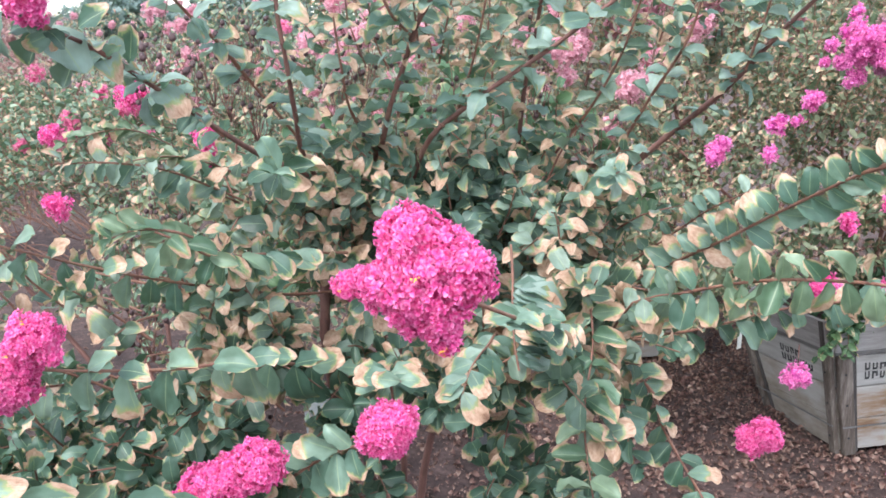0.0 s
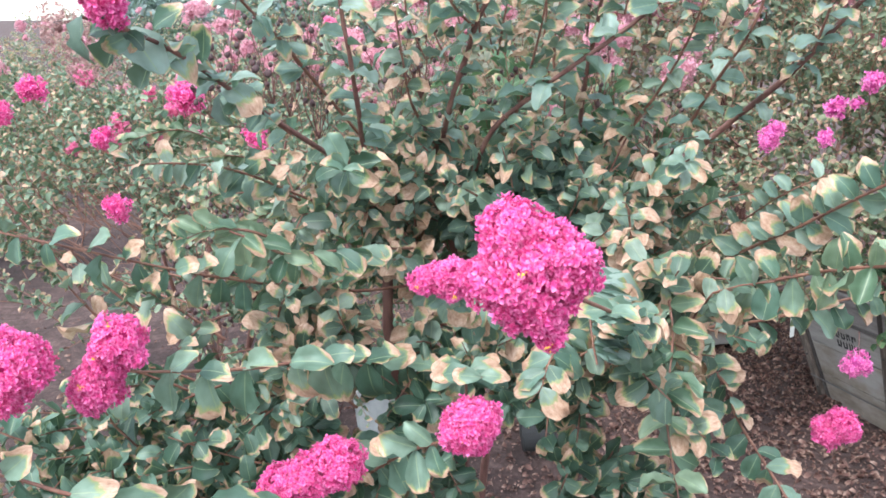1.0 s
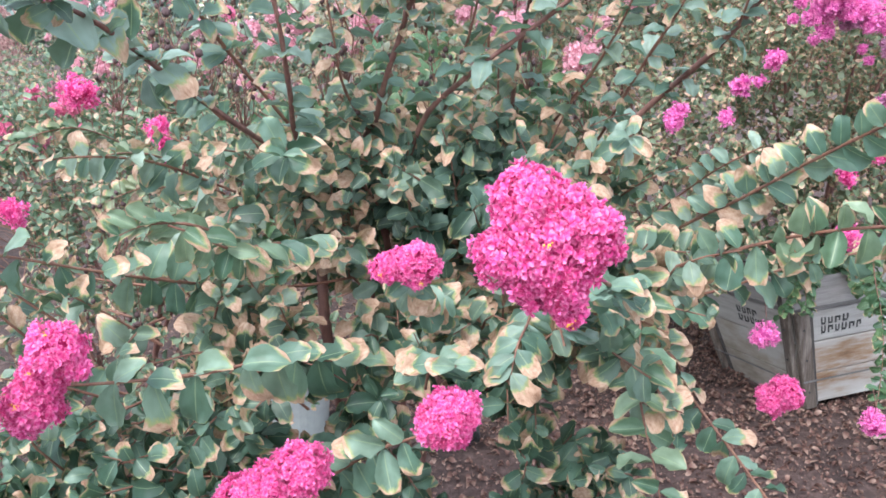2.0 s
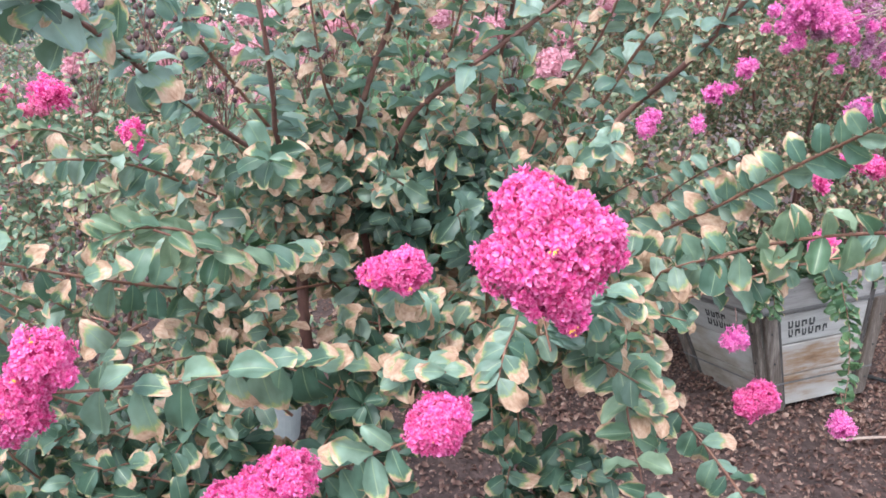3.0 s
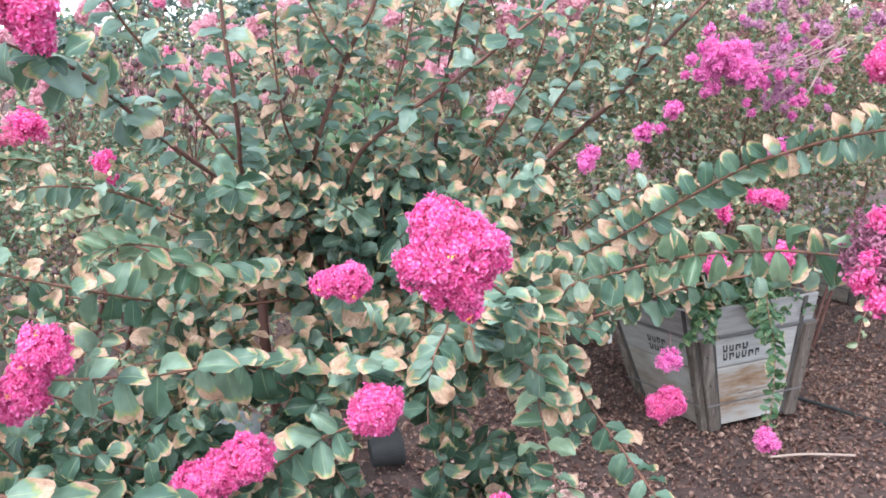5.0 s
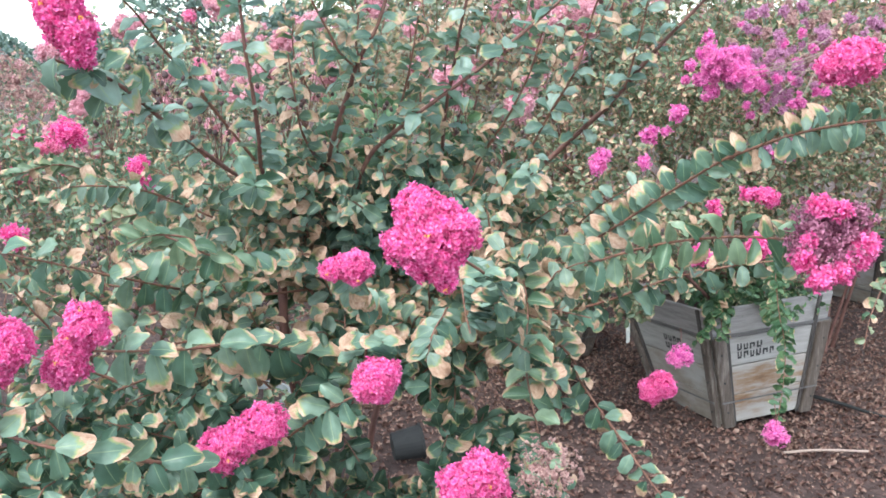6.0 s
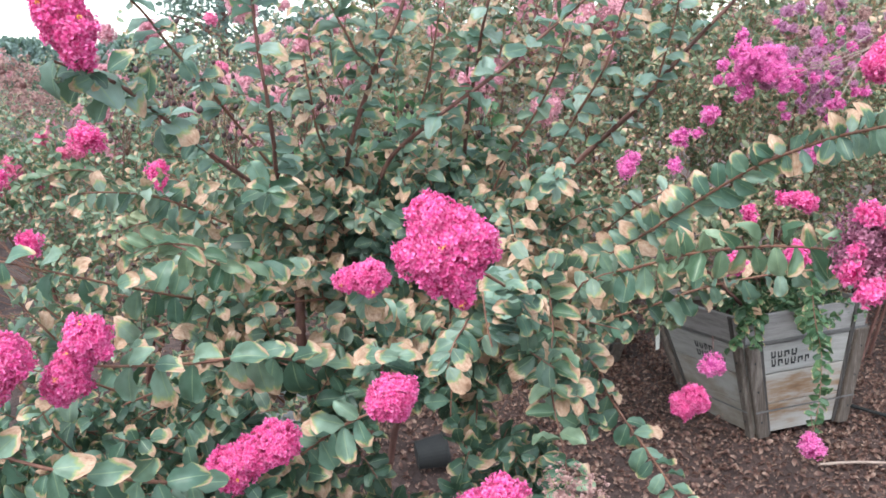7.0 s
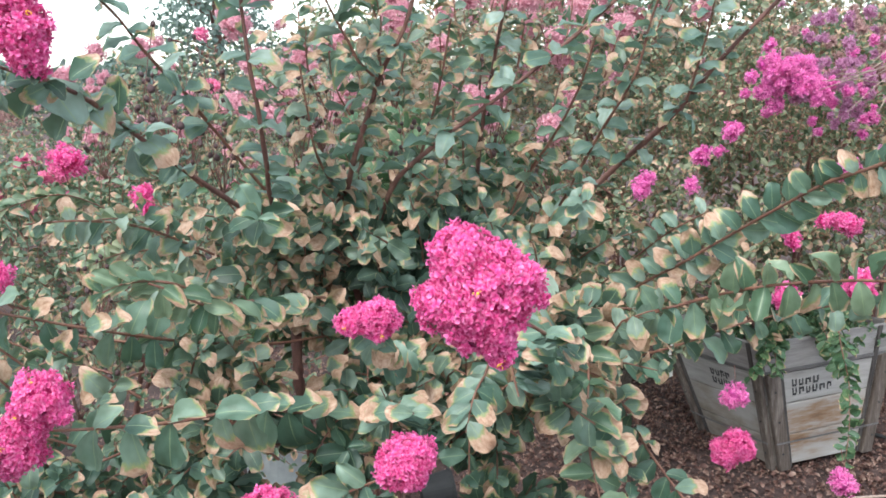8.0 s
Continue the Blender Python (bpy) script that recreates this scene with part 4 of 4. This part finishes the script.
part("low_foliage", strewn("low_foliage", LEAVES, G.integers(len(LEAVES), size=len(low)), low, LEAF_LOW_SHADE), main, "lower leaves, shade put into the green, with few scorched rims")["kind"] = "stuff"
part("shaded_foliage", strewn("shaded_foliage", LEAVES, G.integers(len(LEAVES), size=len(deep)), deep, LEAF_SHADED), main, "inner leaves, shade put into their dark green")["kind"] = "stuff"
part("foliage", strewn("foliage", LEAVES, G.integers(len(LEAVES), size=len(mats)), mats, LEAF_CROWN), main)["kind"] = "stuff"

cluster(main, (0.028, 0.995, 1.488), [(-0.015, 0, 0.026, 0.025), (-0.002, 0.004, -0.001, 0.035), (0.023, 0, 0.006, 0.023), (-0.029, 0, -0.006, 0.021), (-0.009, 0, -0.024, 0.022), (0.009, 0, -0.036, 0.016), (0.014, 0, -0.047, 0.011), (0.012, 0, 0.018, 0.021)], seed=11, stamens=3, size=0.0058, gap=0.0030, label="large bright pink crape myrtle panicle")
cluster(main, (-0.107, 1.35, 1.368), [(-0.020, 0, -0.003, 0.017), (0.016, 0, 0.004, 0.020), (-0.002, 0, 0.002, 0.018), (0.014, 0, -0.012, 0.013)], seed=12, stamens=2, label="small pink panicle with two lobes")
cluster(main, (-0.059, 1.255, 1.2275), [(0, 0, 0, 0.027), (0.012, 0, 0.008, 0.022), (-0.01, 0, -0.008, 0.022), (0.006, 0, -0.018, 0.016)], seed=13, stamens=1, label="round bright pink panicle")
cluster(main, (-0.440, 1.166, 1.311), [(0.016, 0, 0.028, 0.026), (-0.014, 0, -0.026, 0.025), (0.002, 0, 0.002, 0.022), (-0.022, 0, -0.042, 0.016), (0.036, 0, 0.012, 0.011)], seed=14, stamens=4, label="long pink panicle of two lobes")
cluster(main, (-0.495, 1.1, 1.331), [(0, 0, 0.0, 0.030), (-0.02, 0, -0.02, 0.028), (-0.02, 0, 0.015, 0.024)], seed=15, stamens=2, label="bright pink panicle beside a longer one")
cluster(main, (-0.265, 1.298, 1.120), [(0.036, 0, 0.022, 0.029), (-0.028, 0, -0.018, 0.031), (0.0, 0, 0.0, 0.026), (-0.054, 0, -0.028, 0.018)], seed=16, stamens=5, label="long slanting bright pink panicle")
cluster(main, (0.079, 1.05, 1.185), [(0.006, 0, 0.006, 0.024), (-0.02, 0, -0.014, 0.024), (0.02, 0, -0.01, 0.018)], seed=17, stamens=1, label="low pink panicle beside dried flowers")
cluster(main, (-0.416, 1.18, 1.706), [(-0.010, 0, 0.028, 0.026), (0.004, 0, 0, 0.025), (0.010, 0, -0.024, 0.017), (-0.008, 0, 0.055, 0.022)], seed=18, stamens=2, ragged=0.15, size=0.0075, label="tall pink panicle at a limb's tip")
cluster(main, (0.512, 1.15, 1.452), [(-0.008, 0, 0.022, 0.026), (0.020, 0, -0.008, 0.028), (-0.024, 0, -0.005, 0.022), (0.0, 0, -0.030, 0.020), (0.03, 0, 0.026, 0.018)], PETAL_SPENT, seed=19, stamens=0, size=0.0075, gap=0.0058, ragged=0.32, label="fading dark pink panicle with browning florets")
cluster(main, (0.512, 1.145, 1.452), [(-0.018, -0.012, 0.046, 0.012), (0.004, -0.016, 0.040, 0.010), (0.040, -0.012, -0.004, 0.014), (0.032, -0.016, -0.020, 0.011), (-0.010, -0.016, -0.044, 0.014), (0.012, -0.018, -0.036, 0.011), (-0.034, -0.012, -0.022, 0.011), (-0.028, -0.014, 0.004, 0.008)], seed=25, stamens=0, size=0.0075, gap=0.0042, ragged=0.2, label="fresh bright pink florets on a fading panicle")
cluster(main, (0.584, 1.3, 1.667), [(0, 0, 0, 0.026), (0.018, 0, 0.004, 0.024), (-0.018, 0, -0.006, 0.019)], seed=20, stamens=0, size=0.0075, label="pink panicle on an arching limb")
cluster(main, (0.48, 1.8, 1.004), [(0.006, 0, 0.008, 0.024), (-0.012, 0, -0.012, 0.022), (0.02, 0, -0.004, 0.018), (-0.026, 0, 0.0, 0.012)], seed=22, stamens=0, label="reddish pink panicle over the soil")
cluster(main, (0.151, 1.05, 1.195), [(0, 0, 0, 0.03), (0.02, 0, -0.01, 0.026)], PETAL_DULL, seed=23, stamens=0, size=0.006, gap=0.008, ragged=0.4, label="dried brown-pink spent panicle")
cluster(main, (-0.644, 1.5, 1.637), [(0, 0, 0, 0.035), (0.02, 0, -0.02, 0.03), (-0.03, 0, 0.02, 0.03)], PETAL_DULL, seed=24, stamens=0, size=0.006, gap=0.008, ragged=0.4, label="dried brown-pink spent panicle")
for n, (x, y, z, r) in enumerate([(0.591, 1.6, 1.344, 0.028), (0.825, 2.2, 1.339, 0.03), (0.784, 2.2, 1.346, 0.02), (0.635, 2.0, 1.347, 0.02), (0.52, 1.7, 1.305, 0.022)]):
    blossom(main, (x, y, z), r, 40 + n, far=False, size=0.0095)
for x, y, z in [(-0.47, 1.9, 1.66), (-0.48, 1.85, 1.59), (-0.41, 1.8, 1.56), (-0.53, 1.9, 1.61), (-0.26, 1.95, 1.62), (-0.29, 1.9, 1.58), (-0.22, 1.9, 1.54), (-0.10, 1.95, 1.54), (0.06, 2.0, 1.6), (-0.83, 2.2, 1.23), (-0.70, 2.0, 1.57), (0.18, 2.1, 1.5), (-0.40, 1.5, 1.62), (-0.705, 1.9, 1.26), (-0.70, 1.8, 1.14), (-0.64, 1.82, 1.125), (-0.595, 1.9, 1.23), (-0.38, 1.7, 0.98)]:
    seed_head(main, (x, y, z), G)

# neighbours
right = shrub("crape_myrtle", "crape myrtle with purple-pink flowers behind a wooden box", (1.45, 4.2, 0.45), [(1.0, 4.0, 1.25, 0.6, 0.45, 0.4), (1.5, 4.1, 1.3, 0.6, 0.45, 0.5), (0.6, 4.1, 1.1, 0.4, 0.4, 0.4), (1.1, 3.8, 1.6, 0.4, 0.4, 0.3), (1.5, 4.2, 0.75, 0.4, 0.35, 0.16), (2.0, 4.5, 1.05, 0.5, 0.35, 0.4), (1.9, 4.3, 1.65, 0.5, 0.4, 0.3), (1.35, 3.5, 1.72, 0.4, 0.3, 0.18)], 860, 12, 0.038, LEAF_DARK, 31, 7, True)
for n, (x, y, z, r) in enumerate([(0.611, 3.35, 1.294, 0.043), (0.797, 3.4, 1.277, 0.03), (0.778, 2.9, 1.498, 0.035), (0.75, 2.92, 1.44, 0.02), (0.689, 2.9, 1.427, 0.03), (0.932, 3.235, 0.565, 0.055), (1.243, 3.05, 0.331, 0.05), (1.25, 3.2, 1.35, 0.05)]):
    blossom(right, (x, y, z), r, 60 + n, PETAL_PURPLE, up=1 if z < 0.7 else -1)
limb([(1.5, 3.9, 0.95), (1.40, 3.6, 0.85), (1.36, 3.42, 0.70), (1.372, 3.35, 0.56), (1.316, 3.2, 0.456), (1.256, 3.08, 0.373)], 0.0026, 0.0012, 0.016, 0.054, (1, 0, 0.1), start=0.3, face=(0, -0.8, 0.6), loose=0.75, sh=right, leaf=LEAF_GREEN)
limb([(1.3, 4.0, 0.62), (1.22, 3.78, 0.60), (1.16, 3.66, 0.54), (1.10, 3.60, 0.50)], 0.003, 0.0015, 0.018, 0.07, (0.5, 0, 1), start=0.2, face=(0, -0.8, 0.6), sh=right, leaf=LEAF_GREEN)
limb([(1.35, 4.0, 0.62), (1.25, 3.76, 0.575), (1.235, 3.70, 0.52), (1.24, 3.68, 0.48)], 0.003, 0.0015, 0.018, 0.06, (1, 0, 0.2), start=0.3, loose=0.7, face=(0, -0.8, 0.6), sh=right, leaf=LEAF_GREEN)
limb([(1.5, 3.95, 0.62), (1.48, 3.75, 0.56), (1.49, 3.66, 0.48)], 0.003, 0.0015, 0.018, 0.06, (1, 0, 0.2), start=0.2, loose=0.7, face=(0, -0.8, 0.6), sh=right, leaf=LEAF_GREEN)
limb([(1.9, 3.5, 0.95), (1.75, 3.35, 0.86), (1.62, 3.2, 0.74), (1.58, 3.15, 0.62)], 0.003, 0.0015, 0.04, 0.05, (1, 0, 0.1), start=0.3, face=(0, -0.8, 0.6), sh=right, leaf=LEAF_DRY)
cover = foliage_mass(np.random.default_rng(69), [(1.45, 4.18, 0.53, 0.27, 0.27, 0.05)], 130, 10, 0.05, (0.08, 0.18), (1.45, 4.2, 0.3))
part("low_foliage", strewn("low_foliage", SMALL_LEAVES, G.integers(8, size=len(cover[1])), cover[1], LEAF_GREEN), right)["kind"] = "stuff"
thicket = foliage_mass(np.random.default_rng(72), [(0.75, 3.7, 0.85, 0.45, 0.35, 0.3), (1.25, 3.75, 1.0, 0.4, 0.25, 0.18), (0.45, 3.6, 0.75, 0.3, 0.3, 0.3)], 260, 12, 0.044, (0.1, 0.26), (0.9, 4.1, 0.4))
part("side_foliage", strewn("side_foliage", SMALL_LEAVES, G.integers(8, size=len(thicket[1])), thicket[1], LEAF_DARK), right)["kind"] = "stuff"
part("twig_work", stem_mesh("twig_work", thicket[0], TWIG), right)["kind"] = "stuff"
g = np.random.default_rng(70)
for n in range(9):
    a = Vector((1.10, 2.50, 1.70)) + Vector((g.normal() * 0.03, 0.01 * n, g.normal() * 0.03))
    b = Vector((0.86, 2.47, 1.585)) + Vector((g.uniform(-0.02, 0.16), g.normal() * 0.03, g.uniform(-0.03, 0.11)))
    part("dry_twig", stem_mesh("dry_twig", [(spline([a, a.lerp(b, 0.5) + Vector((0, 0, 0.02 * g.normal())), b], 8), 0.0016, 0.0008)], STRAW), right, "bleached dry twig")
g = np.random.default_rng(71)
for n in range(130):
    near = n < 52
    c = Vector((0.815, 2.56, 1.645)) if near else Vector((0.98, 2.66, 1.64))
    c = c + Vector((g.normal() * (0.052 if near else 0.09), g.normal() * 0.04, g.normal() * (0.032 if near else 0.085)))
    blossom(right, c, g.uniform(0.013, 0.026) if near else g.uniform(0.008, 0.02), 700 + n, PETAL_PURPLE if near or n % 3 == 0 else PETAL_MAUVE, size=0.008)
for n in range(60):
    c = Vector((1.13, 2.85, 1.72)) + Vector((g.normal() * 0.11, g.normal() * 0.08, g.normal() * 0.075))
    blossom(right, c, g.uniform(0.009, 0.022), 900 + n, (PETAL_MAUVE, PETAL_DULL, PETAL_DULL)[n % 3], size=0.009)
left = shrub("crape_myrtle", "bushy crape myrtle with yellowing leaves and pink flowers", (-1.3, 3.3, 0.0), [(-1.25, 3.2, 1.0, 0.7, 0.5, 0.4), (-1.9, 3.4, 0.95, 0.7, 0.6, 0.45), (-0.8, 3.0, 0.85, 0.5, 0.4, 0.4)], 640, 13, 0.039, LEAF_FIELD, 32, 7, True, gap=((-1.42, 2.7, 1.03), (-2.5, 4.4, 0.6), 0.17))
for n, (x, y, z, r) in enumerate([(-0.853, 2.6, 1.363, 0.04), (-0.84, 2.62, 1.31, 0.03), (-1.058, 2.6, 1.468, 0.05), (-0.978, 2.1, 1.262, 0.035), (-1.5, 2.9, 1.3, 0.04), (-1.8, 3.0, 1.45, 0.05), (-2.0, 3.1, 1.35, 0.05)]):
    blossom(left, (x, y, z), r, 80 + n)
for points in ([(-0.75, 2.75, 1.15), (-0.74, 2.45, 1.26), (-0.80, 2.30, 1.27), (-0.88, 2.25, 1.24)], [(-0.80, 2.8, 1.22), (-0.86, 2.5, 1.32), (-0.93, 2.35, 1.33), (-1.00, 2.3, 1.30)], [(-0.70, 2.7, 1.10), (-0.66, 2.5, 1.19), (-0.70, 2.38, 1.21), (-0.77, 2.33, 1.19)], [(-1.0, 2.9, 1.25), (-1.06, 2.65, 1.36), (-1.12, 2.55, 1.37), (-1.2, 2.5, 1.34)]):
    ranked(points, 0.0022, 0.0012, 0.026, (165, 0.05, 45, 0.3), (-150, 0.05, 25, 0.3), LEAF_DRY, start=0.3, loose=1.4, sh=left)
g = np.random.default_rng(73)
for n, (x, y, z) in enumerate([(-1.68, 3.2, 1.24), (-1.61, 3.2, 1.245), (-1.81, 3.2, 1.22), (-1.73, 3.2, 1.475), (-1.49, 3.2, 1.41), (-1.41, 3.2, 1.355), (-1.48, 3.2, 1.265), (-1.32, 3.2, 1.285), (-1.36, 3.2, 1.37), (-1.55, 3.1, 1.32), (-0.85, 3.2, 1.82), (-0.82, 3.2, 1.65)]):
    blossom(left, (x, y, z), g.uniform(0.024, 0.042), 120 + n, PETAL_ROSE, size=0.010)
for n, (x, y, z, w) in enumerate([(-0.2, 4.6, 1.42, 0.9), (-1.5, 5.6, 1.3, 0.9), (0.9, 5.6, 1.7, 1.0), (-4.1, 5.4, 0.85, 0.8), (2.5, 5.6, 1.5, 0.9), (-2.9, 8.0, 1.0, 1.1), (-0.4, 7.5, 1.75, 1.3), (2.0, 8.5, 1.8, 1.5), (3.6, 4.6, 1.2, 0.7), (-4.6, 7.6, 0.9, 1.0), (-6.2, 9.5, 1.0, 1.5), (-3.2, 11, 1.3, 1.6), (4.2, 7.0, 1.3, 1.2), (0.9, 5.1, 1.85, 0.9), (2.3, 5.0, 1.8, 0.9), (-0.15, 5.9, 1.85, 0.7), (-1.0, 11.5, 1.5, 1.7), (-6.5, 13.5, 1.2, 1.5), (-9.5, 15, 1.2, 1.8)]):
    s = shrub("crape_myrtle", "crape myrtle in the row behind with haze-paled pink flowers", (x, y, 0.0), [(x, y, z, w, 0.6, 0.5), (x, y, z - 0.4, w * 0.8, 0.5, 0.35)], 330 if y < 6.5 else 200, 12, 0.05 if y < 6.5 else 0.065, (LEAF_ROW_HAZE, LEAF_FIELD, LEAF_ROW_HAZE, LEAF_DRY)[n % 4], 100 + n, 5, True, reach=(0.15, 0.4))
    g = np.random.default_rng(200 + n)
    for k in range(34 if n in (0, 1, 2, 6) else 14):
        blossom(s, (x + g.uniform(-0.9, 0.9) * w, y - 0.55 + g.uniform(-0.2, 0.3), z + g.uniform(-0.2, 0.6)), g.uniform(0.04, 0.08), 300 + 10 * n + k, PETAL_HAZE, size=0.016)


# ---- distance ----
def tree(x, y, high, wide, seed):
    g = np.random.default_rng(seed)
    t = thing("tree", "distant tree, haze put into its pale leaf colour, against pale sky", "tree", "far trees")
    b = Vector((x, y, 0))
    part("trunk", stem_mesh("trunk", [(spline([b, b + Vector((0.1, 0, high * 0.5)), b + Vector((0, 0.1, high * 0.95))], 8), wide * 0.09, 0.04)] + [(spline([b + Vector((0, 0, high * f)), b + Vector((math.cos(a) * wide * 0.3, math.sin(a) * wide * 0.3, high * (f + 0.1))), b + Vector((math.cos(a) * wide * 0.55, math.sin(a) * wide * 0.55, high * (f + 0.14)))], 6), wide * 0.03, 0.02) for f, a in zip(g.uniform(0.25, 0.75, 7), g.uniform(0, 6.28, 7))], BARK), t)
    mats = []
    for _ in range(2600):
        f = g.random() ** 0.8
        r = wide * (0.25 + 0.75 * math.sin(math.pi * min(1, f * 0.9 + 0.1))) * 0.62 * g.random() ** 0.4 * (1 + 0.3 * noise.noise((f * 6, seed, g.random() * 2)))
        a = g.uniform(0, 6.28)
        p = b + Vector((math.cos(a) * r, math.sin(a) * r, high * (0.18 + 0.84 * f)))
        mats.append(axes_pose(p, g.normal(size=3), g.normal(size=3), g.uniform(0.3, 0.7) * wide * 0.13))
    part("crown", strewn("crown", SMALL_LEAVES, g.integers(8, size=len(mats)), mats, LEAF_FAR_HAZE), t)


for n, (x, y, h, w) in enumerate([(-9.7, 34, 6.4, 3.4), (-7.0, 40, 3.8, 4.0), (-3.0, 42, 4.2, 4.5), (2, 45, 3.6, 5), (8, 42, 4.2, 5), (14, 44, 4.0, 5), (-17, 44, 2.8, 5), (-24, 46, 2.8, 5), (20, 46, 4.5, 5)]):
    tree(x, y, h, w, 500 + n)


# ---- small things on the ground ----
def pot(x, y, r, h, material, label, at=None, turn=(0, 0, 0)):
    p = thing("plant_pot", label, "plant pot", "plant pots", at or (x, y, 0))
    p.rotation_euler = [radians(a) for a in turn]
    bm = bmesh.new()
    prof = [(0.0, 0.0), (r * 0.8, 0.0), (r * 0.98, h * 0.93), (r * 1.06, h * 0.93), (r * 1.06, h), (r * 0.97, h), (r * 0.93, h * 0.85), (0.0, h * 0.85)]
    n = 28
    rings = [[bm.verts.new((q * math.cos(2 * math.pi * k / n), q * math.sin(2 * math.pi * k / n), z)) for k in range(n)] for q, z in prof[1:-1]]
    for a, b in zip(rings, rings[1:]):
        for k in range(n):
            bm.faces.new((a[k], a[(k + 1) % n], b[(k + 1) % n], b[k]))
    bm.faces.new(rings[0][::-1])
    part("pot_body", (bm, material), p)
    bm = bmesh.new()
    bmesh.ops.create_circle(bm, cap_ends=True, segments=n, radius=r * 0.94, matrix=Matrix.Translation((0, 0, h * 0.87)))
    part("soil", (bm, SOIL), p)


pot(-0.13, 3.5, 0.072, 0.13, BLACK, "black plastic nursery pot tipped over on the soil", (-0.19, 3.5, 0.066), (0, 84, 14))
pot(-0.78, 3.62, 0.14, 0.26, PALE, "pale grey plastic bucket half hidden by foliage")


def hose(points, r, material, name, label, cat):
    ob = new(name, stem_mesh(name, [(spline(points, 40), r, r)], material))
    tagged(ob, label, cat)


hose([(1.75, 4.32, 0.012), (1.95, 4.12, 0.014), (2.2, 3.85, 0.012), (2.7, 3.5, 0.012)], 0.009, BLACK, "drip_hose", "black plastic drip hose on the soil", "hose")
hose([(1.49, 3.56, 0.012), (1.66, 3.575, 0.016), (1.86, 3.57, 0.012)], 0.006, STRAW, "stake", "pale weathered stake lying on the soil", "stake")
